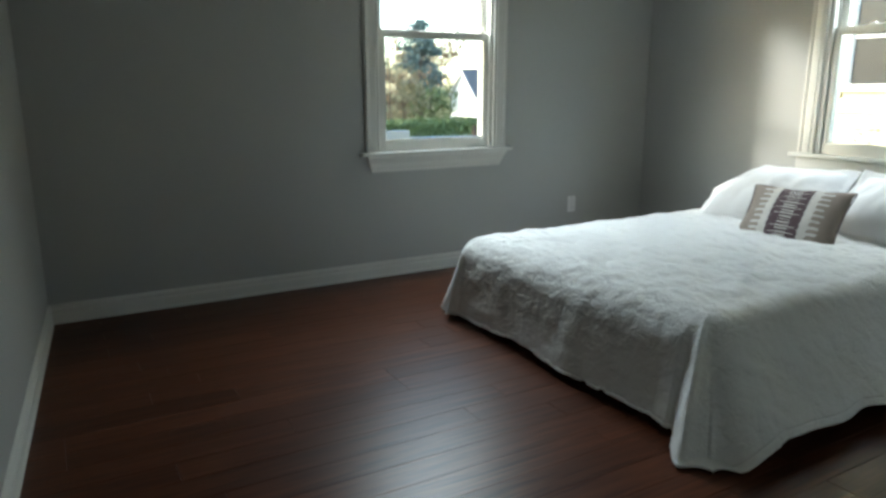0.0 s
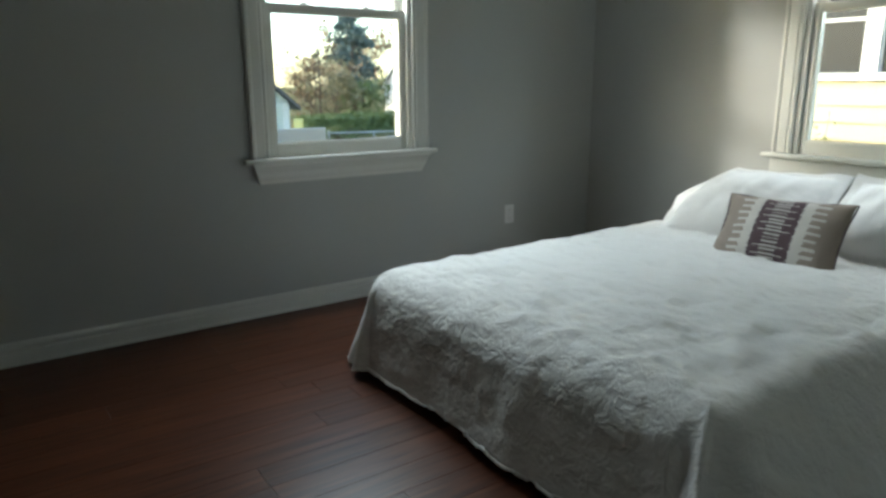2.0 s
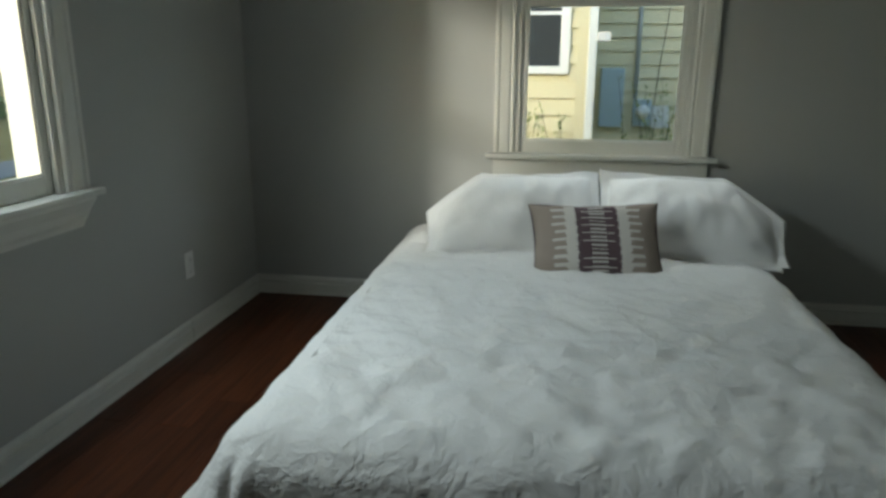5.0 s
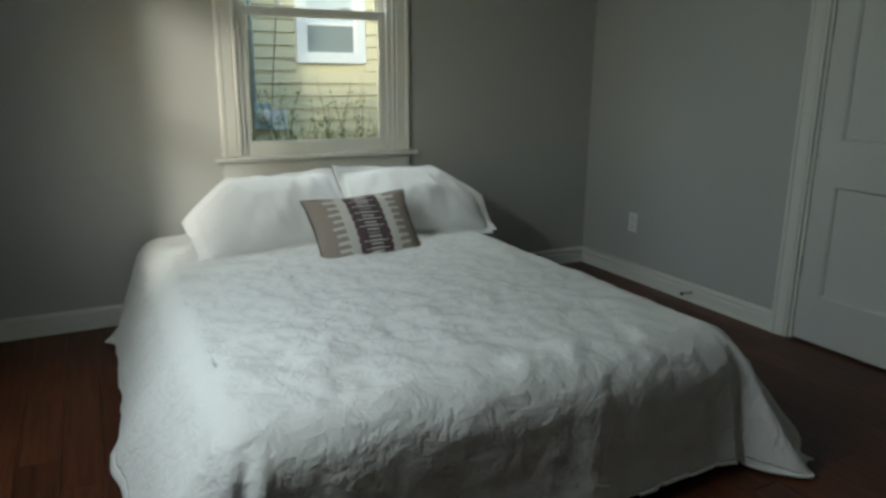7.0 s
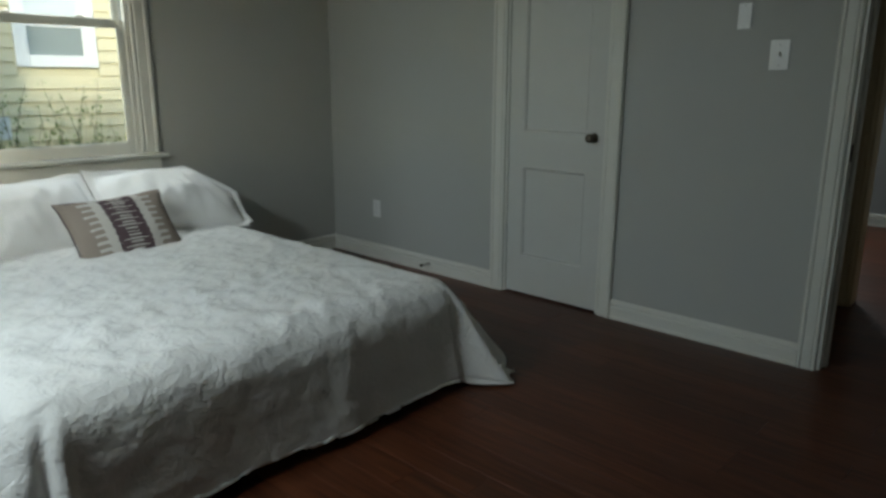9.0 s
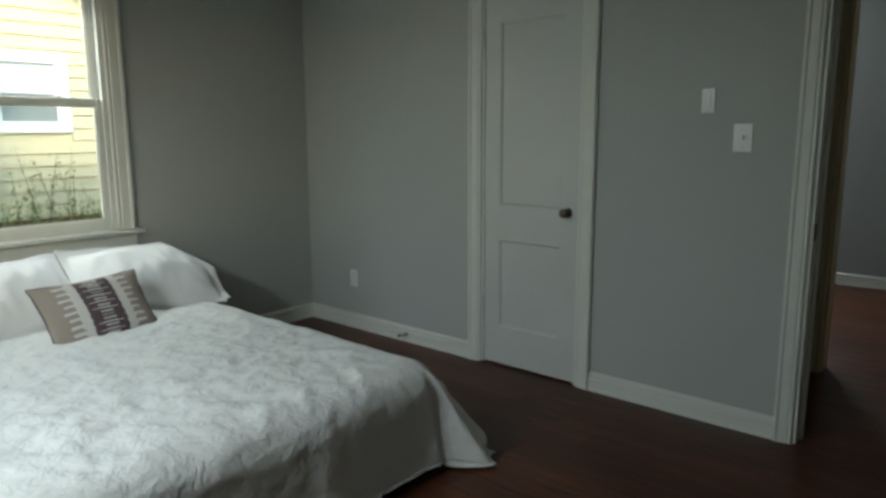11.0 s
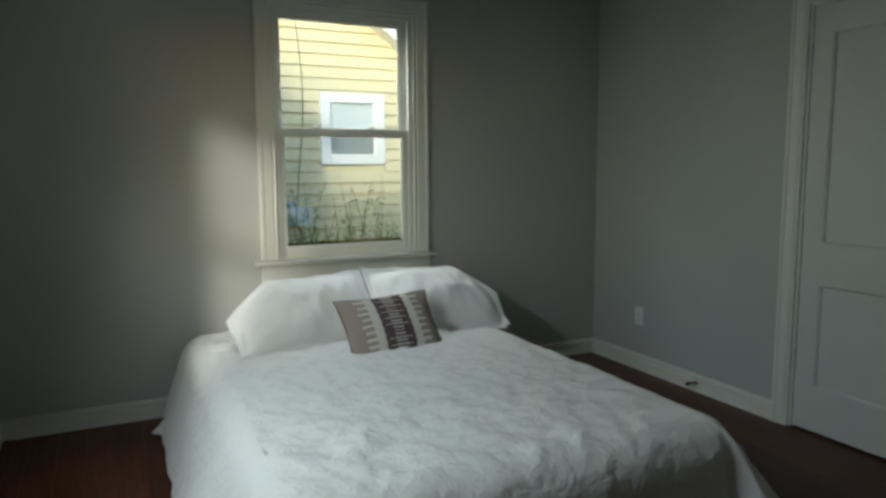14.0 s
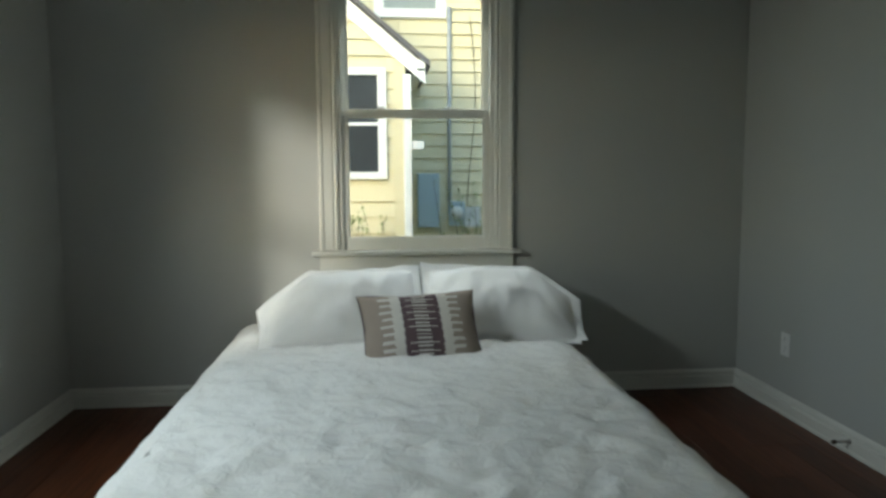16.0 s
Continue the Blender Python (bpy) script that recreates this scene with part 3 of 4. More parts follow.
def quilt():
    nx, ny = 262, 268
    length, drop = BX1 - BX0 - 0.05, 0.50
    half = (BY1 - BY0) / 2 - 0.02
    edge = BX0 + 0.045
    cy = (BY0 + BY1) / 2
    verts, faces = [], []
    for i in range(nx + 1):
        a = -drop + (length + drop) * i / nx          # negative past the foot
        for j in range(ny + 1):
            b = -(half + drop) + 2 * (half + drop) * j / ny
            da, db = max(0.0, -a), max(0.0, abs(b) - half)
            d = math.hypot(da, db)
            side = math.copysign(1, b)
            x, y = edge + max(a, 0.0), cy + math.copysign(min(abs(b), half), b)
            if d < 1e-6:
                # the lying top: soft puckers and hollows
                crown = 0.012 * (1 - (b / half) ** 2) * min(1, (a + 0.02) / 0.3)
                z = BZ + crown
            else:
                th = math.atan2(db, da) / (math.pi / 2)     # 0: foot, 1: side
                lean = radians(80 * (1 - th) + (57 + 12 * min(1.0, max(0.0, (x - 2.15) / 1.8)) if side > 0 else 51) * th) - radians(-4 if side > 0 else 9) * math.sin(math.pi * th)
                run = y * 1.0 if th < 0.5 else x
                out, down = drape(d, lean)
                depth = min(1.0, down / BZ)
                ripple = noise.noise((run * 3.1, side * 7 * th, 0.3)) * 0.036 + noise.noise((run * 7.5, side * 3 * th, 1.7)) * 0.014
                out += ripple * depth ** 1.4
                if side > 0 and th > 0.98:
                    out += 0.085 * math.exp(-((x - 3.89) / 0.035) ** 2) * depth ** 9
                onset = min(1.0, th / 0.06)
                if side < 0:                                 # a pinched fold stands out at this corner, with a hollow on each flank
                    out += (0.062 * math.exp(-((th - 0.33) / 0.075) ** 2) - 0.045 * math.exp(-((th - 0.12) / 0.09) ** 2) - 0.050 * math.exp(-((th - 0.56) / 0.10) ** 2)) * depth ** 1.25 * onset
                    out += 0.014 * math.exp(-((th - 0.33) / 0.05) ** 2) * min(1.0, d / 0.08)
                    if th > 0.9:                             # scalloped hang of the long side
                        out += 0.016 * math.sin(x * 19.0 + 0.8 * math.sin(x * 7)) * depth ** 2
                else:                                        # a flat tuck, its edge lying over the side's cloth
                    out += (0.026 * math.exp(-((th - 0.12) / 0.08) ** 2) - 0.040 * math.exp(-((th - 0.30) / 0.08) ** 2)) * min(1.0, depth * 1.6) * onset
                nxv, nyv = (-da / d, side * db / d)
                z = BZ - down
                low = 0.012 + 0.016 * (0.5 + 0.5 * noise.noise((run * 2.2, side * th, 4.0))) + 0.024 * max(0.0, 1 - th / 0.22)
                if z < low:                                  # spare cloth gathers and kicks out at the corners
                    spare = low - z
                    corner = math.sin(math.pi * th) ** 0.7
                    out += spare * ((0.02 if side < 0 else -0.30) * corner - 0.12)
                    z = low + spare * 0.02 * (1 - corner)
                x, y = x + nxv * out, y + nyv * out
            p = Vector((x * 1.0, y, z))
            amp = 1.0 - 0.65 * min(1.0, d / 0.16)
            big = noise.noise((a * 4.3, b * 5.1, 0.0)) * 0.008
            sway = 0.5 * noise.noise((a * 2.5, b * 2.5, 9.0))
            mid = noise.noise((a * 9.5 + sway, b * 8.5 + sway, 2.0)) * 0.0135 + noise.noise((a * 23, b * 17, 6.0)) * 0.0068
            fin = noise.noise((a * 48, b * 40, 5.0)) * 0.0024
            g = math.exp(-((a + 0.03) / 0.085) ** 2)          # pulls over the foot's shoulder
            gather = g * 0.018 * max(0.0, noise.noise((b * 12 + a * 7, a * 1.5, 8.0)) - 0.08)
            bumpv = (big + mid + fin) * amp + gather
            if d < 0.04:
                p.z += bumpv
            else:
                p.x += nxv * bumpv
                p.y += nyv * bumpv
                p.z += bumpv * 0.25
            p.z = max(p.z, 0.012)
            verts.append(p)
    hem = []
    for i in range(nx):
        for j in range(ny):
            k = i * (ny + 1) + j
            (hem if i < 3 or j < 3 or j >= ny - 3 else faces).append((k, k + ny + 1, k + ny + 2, k + 1))

    def cloth(name, own, thick):
        used = sorted({k for f in own for k in f})
        at = {k: n for n, k in enumerate(used)}
        me = bpy.data.meshes.new(name)
        me.from_pydata([verts[k] for k in used], [], [[at[k] for k in f] for f in own])
        me.materials.append(QUILT)
        c = shade(new(name, me), True)
        so = c.modifiers.new("thickness", "SOLIDIFY")
        so.thickness, so.offset = thick, -1
        return c

    ob = cloth("quilt", faces, 0.006)
    tagged(cloth("hem", hem, 0.009), "double-stitched hem").parent = ob
    return tagged(ob, "white matelasse quilt draped over the bed to the floor", "quilt")


quilt()


def leaning(x, y, z, lean, yaw=0.0, roll=0.0):
    """Pose of a pillow that faces the foot of the bed and leans back by so many degrees."""
    s, c = math.sin(radians(lean)), math.cos(radians(lean))
    m = Matrix(((0, s, -c), (-1, 0, 0), (0, c, s))).to_4x4()
    return Matrix.Translation((x, y, z)) @ pose(0, 0, 0, 0, 0, yaw) @ m @ pose(0, 0, 0, 0, 0, roll)


def pillow_mesh(w, h, thick, flange, nx, ny, seed, pinch=0.05, power=2.4, crease=0.010, paint=None, outer=0):
    """A stuffed case: two skins that meet in a seam, with an outer flange."""
    bm = bmesh.new()
    skins = []
    for s in (1, -1):
        rows = []
        for j in range(ny + 1):
            row = []
            for i in range(nx + 1):
                u, v = 2 * i / nx - 1, 2 * j / ny - 1
                # inner part of the case
                fu, fv = 1 - 2 * flange / w, 1 - 2 * flange / h
                uu, vv = min(1, abs(u) / fu), min(1, abs(v) / fv)
                t = (max(0.0, 1 - uu**power) ** 0.62) * (max(0.0, 1 - vv**power) ** 0.62)
                x = u * w / 2 * (1 - pinch * (1 - v * v) * abs(u) ** 3)
                y = v * h / 2 * (1 - pinch * (1 - u * u) * abs(v) ** 3)
                n = noise.noise((x * 7 + seed, y * 7, s)) * crease + noise.noise((x * 19 + seed, y * 12, s * 2)) * crease * 0.45
                rim = 1 - t
                z = s * (thick / 2 * t + n * (0.25 + t) * (1 if t > 0.02 else 0)) + noise.noise((x * 9 + seed, y * 9, 7)) * 0.016 * rim
                z += s * 0.0015
                e = max(0.0, outer * u - 0.42) / 0.58
                if v > -0.9:                              # the outer upper corner slumps
                    f = e**1.2 * min(1.0, (v + 0.9) / 1.5)
                    y -= 0.44 * f * h
                    z -= 0.10 * f * h * 0.3
                    x += outer * 0.035 * e
                if i in (0, nx) or j in (0, ny):
                    z -= s * 0.0015
                row.append(Vector((x, y, z)))
            rows.append(row)
        skins.append(rows)
    ids = []
    for k, rows in enumerate(skins):
        ids.append([[bm.verts.new(p) if k == 0 or not (i in (0, nx) or j in (0, ny)) else ids[0][j][i] for i, p in enumerate(row)] for j, row in enumerate(rows)])
    for k in (0, 1):
        for j in range(ny):
            for i in range(nx):
                q = (ids[k][j][i], ids[k][j][i + 1], ids[k][j + 1][i + 1], ids[k][j + 1][i])
                f = bm.faces.new(q if k == 0 else q[::-1])
                if paint and k == 0:
                    f.material_index = paint((i + 0.5) / nx, (j + 0.5) / ny)
    return bm


def pillow(m, seed, outer, label, w=0.75, h=0.49):
    ob = mesh_ob("pillow", pillow_mesh(w, h, 0.235, 0.045, 84, 60, seed, power=2.1, outer=outer, crease=0.019), LINEN, smooth=True)
    ob.matrix_world = m
    return tagged(ob, label, "pillow", "pillows at the head of the bed")


pillow(leaning(3.79, 2.11, 0.565, 50, 4, 2), 3.0, -1, "plump white linen pillow with a flanged case on the bed")
pillow(leaning(3.82, 1.405, 0.570, 50, -3, -2), 11.0, 1, "plump white linen pillow with a creased flange on the bed")


def weave(u, v):
    """Stripes of the throw cushion: 0 taupe ground, 1 plum, 2 ivory."""
    c = abs(u - 0.5)
    k = v * 10.5
    if v < 0.03 or v > 0.97 or c > 0.375:
        return 0
    step = 0.007 * (1 if k % 1 < 0.5 else 0) + 0.012 * abs((k * 2 % 1) * 2 - 1)
    if c > 0.235 + step:                       # short ivory dashes over the taupe ground
        return 2 if 0.22 < (k % 1) < 0.58 and c < 0.34 + 0.012 * math.sin(k * 2.7) else 0
    if c > 0.150 + step:
        return 2
    if c < 0.058:
        return 2 if (v * 21 % 1) < 0.40 else 1
    return 2 if (k % 1) < 0.10 and c < 0.12 else 1


cushion = mesh_ob("throw_cushion", pillow_mesh(0.51, 0.36, 0.13, 0.006, 132, 96, 21.0, pinch=0.07, power=2.6, crease=0.006, paint=weave), [TAUPE, PLUM, YARN], smooth=True)
cushion.matrix_world = leaning(3.475, 1.79, 0.515, 37, 7, 1)
pw, ph, px = 0.51, 0.36, 0.07
loop = []
for k in range(96):
    q, f = divmod(k, 24)
    e = f / 12 - 1
    u, v = ((e, -1), (1, e), (-e, 1), (-1, -e))[q]
    loop.append(Vector((u * pw / 2 * (1 - px * (1 - v * v) * abs(u) ** 3), v * ph / 2 * (1 - px * (1 - u * u) * abs(v) ** 3), noise.noise((u * 2, v * 2, 7)) * 0.01)))
pipe = bmesh.new()
for a, b in zip(loop, loop[1:] + loop[:1]):
    tube(pipe, a, b, 0.0035, 0.0035, 5)
part("piping", pipe, PLUM, cushion, "dark edge piping", smooth=True)
tagged(cushion, "taupe woven throw cushion with plum and ivory stripes", "cushion")


# ---- outside, east: the yellow neighbour ----
GZ = -0.55
GN = -1.10                           # the yard beyond the north window lies lower
lawn = sweep(((-300, GZ - 2), (300, GZ - 2), (300, GN), (13, GN), (9.5, -0.85), (6, GZ), (-300, GZ)), (-300, 0, 0), (300, 0, 0), (0, 1, 0))
tagged(mesh_ob("ground", lawn, GRASS), "patchy autumn lawn of green and tan grass", "ground", kind="structure")


def clapboards(parent, x, y0, y1, z0, z1, step, holes, top=None, face=-1, axis="y"):
    """Lapped boards on a wall that looks towards -x (or along y), each a piece; holes: (y0, y1, z0, z1); top(z): the spans that lie below a rake."""
    cache = {}
    z = z0
    while z < z1 - 0.01:
        e = min(z + step, z1)
        spans = [(y0, y1)] if top is None else [top((z + e) / 2)]
        for h in holes:
            if h[2] < e - 0.02 and h[3] > z + 0.02:
                spans = [s for a, b in spans for s in ((a, min(b, h[0])), (max(a, h[1]), b)) if s[1] - s[0] > 0.01]
        for a, b in spans:
            key = (round(b - a, 3), round(e - z, 3))
            if key not in cache:
                me = bpy.data.meshes.new("board")
                w, hh = key
                g = 0.011                    # open drip joint under each lap
                vs = [(0, 0, g), (-0.032, 0, g), (-0.008, 0, hh), (0, 0, hh), (0, w, g), (-0.032, w, g), (-0.008, w, hh), (0, w, hh)]
                me.from_pydata(vs, [], [(0, 1, 2, 3), (4, 7, 6, 5), (1, 5, 6, 2), (0, 4, 5, 1), (3, 2, 6, 7), (0, 3, 7, 4)])
                me.materials.append(SIDING if axis == "y" else GREYSIDE)
                cache[key] = me
            ob = new("board", cache[key])
            ob.parent = parent
            ob.location = (x, a, z) if axis == "y" else (a, x, z)
            if axis == "x":
                ob.rotation_euler = (0, 0, radians(90))
                ob.location = (b, x, z)
        z = e


def house_window(parent, x, y0, y1, z0, z1, trim, bottom, top_pane):
    """Double-hung window with flat white trim on a wall that looks towards -x."""
    w = part("window", boxes((x - 0.035, x + 0.02, y0, y0 + trim, z0, z1), (x - 0.035, x + 0.02, y1 - trim, y1, z0, z1), (x - 0.035, x + 0.02, y0 + trim, y1 - trim, z1 - trim, z1), (x - 0.045, x + 0.02, y0 + trim, y1 - trim, z0, z0 + trim), bevel=0.004), OUTTRIM, parent)
    mid = (z0 + z1) / 2
    a, b, c, d = y0 + trim, y1 - trim, z0 + trim, z1 - trim
    f = 0.03
    part("window_sash", boxes((x - 0.01, x + 0.02, a, b, mid - f / 2, mid + f / 2), (x - 0.012, x + 0.02, a, a + f * 0.5, c, d), (x - 0.012, x + 0.02, b - f * 0.5, b, c, d)), OUTTRIM, w)
    part("pane", boxes((x + 0.004, x + 0.014, a, b, c, mid)), bottom, w)
    part("pane", boxes((x + 0.004, x + 0.014, a, b, mid, d)), top_pane, w)
    return w


def yellow_house():
    h = thing("house", pose(9, 1, GZ), "pale yellow clapboard house with white window trim", "house")
    h.matrix_world = Matrix()
    WF, MF = 7.3, 8.8            # faces of the wing and of the main wall
    part("wall", boxes((WF, WF + 5, 1.69, 6.4, GZ, 2.28)), SIDING, h)
    gb = bmesh.new()             # gable of the wing
    pts = [(1.69, 2.28), (6.4, 2.28), (4.045, 4.24)]
    lo = [gb.verts.new((WF, y, z)) for y, z in pts]
    hi = [gb.verts.new((WF + 5, y, z)) for y, z in pts]
    gb.faces.new(lo), gb.faces.new(hi[::-1])
    for k in range(3):
        gb.faces.new((lo[k], lo[(k + 1) % 3], hi[(k + 1) % 3], hi[k]))
    part("gable", gb, SIDING, h)
    part("wall", boxes((MF, MF + 6, -5.2, 1.688, GZ + 0.91, 3.35)), SIDING, h)
    part("wall", boxes((MF + 0.02, MF + 6, -5.2, 1.688, GZ, GZ + 0.91)), FOUND, h, "brick foundation")
    gm = bmesh.new()             # main gable: its south rake falls away to the right of the window
    part("wall", boxes((MF, MF + 6, 1.69, 8.3, 2.2, 3.3)), SIDING, h)
    lo = [gm.verts.new((MF + 0.002, y, z)) for y, z in ((-0.6, 3.35), (8.3, 3.35), (8.3, 3.36), (3.2, 5.7))]
    hi = [gm.verts.new((MF + 6, y, z)) for y, z in ((-0.6, 3.35), (8.3, 3.35), (8.3, 3.36), (3.2, 5.7))]
    gm.faces.new(lo), gm.faces.new(hi[::-1])
    for k in range(4):
        gm.faces.new((lo[k], lo[(k + 1) % 4], hi[(k + 1) % 4], hi[k]))
    part("gable", gm, SIDING, h)
    # rakes, roofs and gutter
    rk = bmesh.new()
    sweep(((-0.06, -0.17), (0.0, -0.17), (0.0, 0.0), (-0.06, 0.0)), (WF, 1.50, 2.20), (WF, 4.045, 4.32), (1, 0, 0), (0, 0, 1), rk)
    sweep(((-0.06, -0.17), (0.0, -0.17), (0.0, 0.0), (-0.06, 0.0)), (WF, 4.045, 4.32), (WF, 6.6, 2.20), (1, 0, 0), (0, 0, 1), rk)
    part("rake_board", rk, OUTTRIM, h)
    rf = bmesh.new()
    sweep(((-0.14, 0.0), (1.49, 0.0), (1.49, 0.05), (-0.14, 0.05)), (WF, 1.46, 2.18), (WF, 4.045, 4.33), (1, 0, 0), (0, 0, 1), rf)
    sweep(((-0.14, 0.0), (1.49, 0.0), (1.49, 0.05), (-0.14, 0.05)), (WF, 4.045, 4.33), (WF, 6.64, 2.18), (1, 0, 0), (0, 0, 1), rf)
    part("roof", rf, ROOF, h)
    mr = bmesh.new()
    sweep(((-0.30, -0.16), (0.0, -0.16), (0.0, 0.0), (-0.30, 0.0)), (MF, -1.6, 2.00), (MF, 3.2, 5.65), (1, 0, 0), (0, 0, 1), mr)
    part("rake_board", mr, OUTTRIM, h)
    ro = bmesh.new()
    sweep(((-0.34, 0.0), (6.2, 0.0), (6.2, 0.06), (-0.34, 0.06)), (MF, -1.65, 1.97), (MF, 3.2, 5.66), (1, 0, 0), (0, 0, 1), ro)
    part("roof", ro, ROOF, h)
    gt = bmesh.new()
    box(gt, WF - 0.10, WF + 1.45, 1.50, 1.59, 2.16, 2.25, 0.012)
    part("gutter", gt, OUTTRIM, h)
    dp = bmesh.new()
    box(dp, WF - 0.05, WF + 0.0, 1.635, 1.71, GZ + 0.1, 2.12, 0.008)
    box(dp, WF - 0.07, WF - 0.0, 1.52, 1.63, 1.42, 1.50, 0.006)
    part("downspout", dp, OUTTRIM, h)
    part("corner_board", boxes((WF - 0.03, WF, 1.69, 1.80, GZ + 0.2, 2.28)), SIDING, h)
    # windows
    for y0, y1 in ((1.87, 2.60), (2.602, 3.21), (3.212, 3.88)):
        house_window(h, WF - 0.012, y0, y1, 1.14, 2.18, 0.068, DARKPANE, DARKPANE)
    house_window(h, MF - 0.012, -0.235, 0.605, 1.32, 2.20, 0.125, BLIND, WHITEBLIND)
    house_window(h, MF - 0.012, 1.15, 1.98, 2.97, 3.9, 0.10, BLIND, WHITEBLIND)
    # service entrance
    bx = bmesh.new()
    box(bx, MF - 0.13, MF, 1.25, 1.50, 0.57, 1.20, 0.012)
    part("electric_panel", bx, BOXGREY, h, "grey-blue electrical service panel")
    mb = bmesh.new()
    box(mb, MF - 0.11, MF, 0.945, 1.135, 0.58, 0.87, 0.012)
    me = part("meter_box", mb, BOXGREY, h, "grey electric meter box")
    part("meter", lathe(bmesh.new(), ((0.075, 0), (0.075, 0.05), (0.062, 0.10), (0.02, 0.115)), 20, Matrix.Translation((MF - 0.11, 1.04, 0.74)) @ pose(0, 0, 0, 0, -90)), PLATE, me, smooth=True)
    part("side_box", boxes((MF - 0.06, MF, 0.75, 0.93, 0.56, 0.80), bevel=0.008), PLATE, h)
    cd = bmesh.new()
    tube(cd, (MF - 0.05, 1.12, 0.87), (MF - 0.05, 1.12, 3.1), 0.024, 0.024, 10)
    part("conduit", cd, GALV, h, "grey vertical steel conduit", smooth=True)
    cb = bmesh.new()
    pts = [Vector((MF - 0.03, 0.86 + 0.05 * math.sin(z * 2.2), z)) for z in np.linspace(0.8, 3.0, 12)]
    for p, q in zip(pts, pts[1:]):
        tube(cb, p, q, 0.005, 0.005, 5)
    part("cable", cb, BARK, h, "thin brown cable")
    clapboards(h, WF, 1.80, 6.4, GZ + 0.25, 2.28, 0.152, [(1.87, 3.88, 1.14, 2.18)])
    clapboards(h, WF, 1.69, 6.4, 2.28, 4.1, 0.152, [], top=lambda z: (1.69 + (z - 2.28) * 1.2, 6.4 - (z - 2.28) * 1.2))
    clapboards(h, MF, -5.0, 1.688, GZ + 0.92, 3.3, 0.142, [(-0.235, 0.605, 1.32, 2.20), (1.15, 1.98, 2.97, 3.9)], top=lambda z: (max(-5.0, -1.6 + (z - 2.0) * 1.315) if z > 2.0 else -5.0, 1.688))
    return h


yellow_house()


def leafy(name, spots, size, material, parent, rng):
    """Small two-triangle leaves, each turned its own way."""
    vs, fs = [], []
    for p in spots:
        m = Euler((rng.uniform(0, 6.3), rng.uniform(0, 6.3), rng.uniform(0, 6.3))).to_matrix()
        s = size * rng.uniform(0.6, 1.4)
        k = len(vs)
        vs += [p + m @ Vector(q) * s for q in ((-0.5, 0, 0), (0, -0.28, 0.06), (0.5, 0, 0), (0, 0.28, 0.06))]
        fs += [(k, k + 1, k + 2), (k, k + 2, k + 3)]
    me = bpy.data.meshes.new(name)
    me.from_pydata(vs, [], fs)
    me.materials.append(material)
    ob = new(name, me)
    ob.parent = parent
    return ob


def shoots(x, y, count, height, spread, seed, label):
    """A shrub of thin upright shoots set with small leaves."""
    rng = random.Random(seed)
    t = thing("shrub", pose(x, y, GZ), label, "shrub", "shrubs along the neighbour's wall")
    spots = []
    for _ in range(count):
        stem = bmesh.new()
        bx, by = rng.uniform(-0.22, 0.22), rng.uniform(-spread, spread)
        h = height * rng.uniform(0.55, 1.0)
        lx, ly = rng.uniform(-0.12, 0.12), rng.uniform(-0.28, 0.28)
        prev = Vector((bx, by, 0))
        for k in range(1, 7):
            f = k / 6
            p = Vector((bx + lx * f * f, by + ly * f * f, h * f))
            tube(stem, prev, p, 0.006 * (1.1 - f) + 0.002, 0.006 * (1.0 - f) + 0.0015, 4)
            for _ in range(16 if f < 0.75 else 8):
                q = prev.lerp(p, rng.random())
                spots.append(q + Vector((rng.gauss(0, 0.028), rng.gauss(0, 0.028), rng.gauss(0, 0.02))))
            prev = p
        part("stem", stem, BARK, t)
        for _ in range(40):
            spots.append(Vector((bx + rng.gauss(0, 0.10), by + rng.gauss(0, 0.12), rng.uniform(0.3, 1.05))))
    leafy("foliage", spots, 0.040, SHOOT, t, rng)
    return t


shoots(8.35, 0.55, 26, 1.75, 0.75, 5, "leggy green shrub with upright shoots by the wall")
shoots(8.40, -0.55, 14, 1.6, 0.55, 6, "sparse green shrub with upright shoots by the wall")
shoots(6.95, 2.25, 18, 1.6, 0.5, 7, "leggy green shrub with upright shoots under the window")
shoots(6.95, 3.1, 6, 1.5, 0.45, 8, "sparse leggy shrub under the neighbour's window")


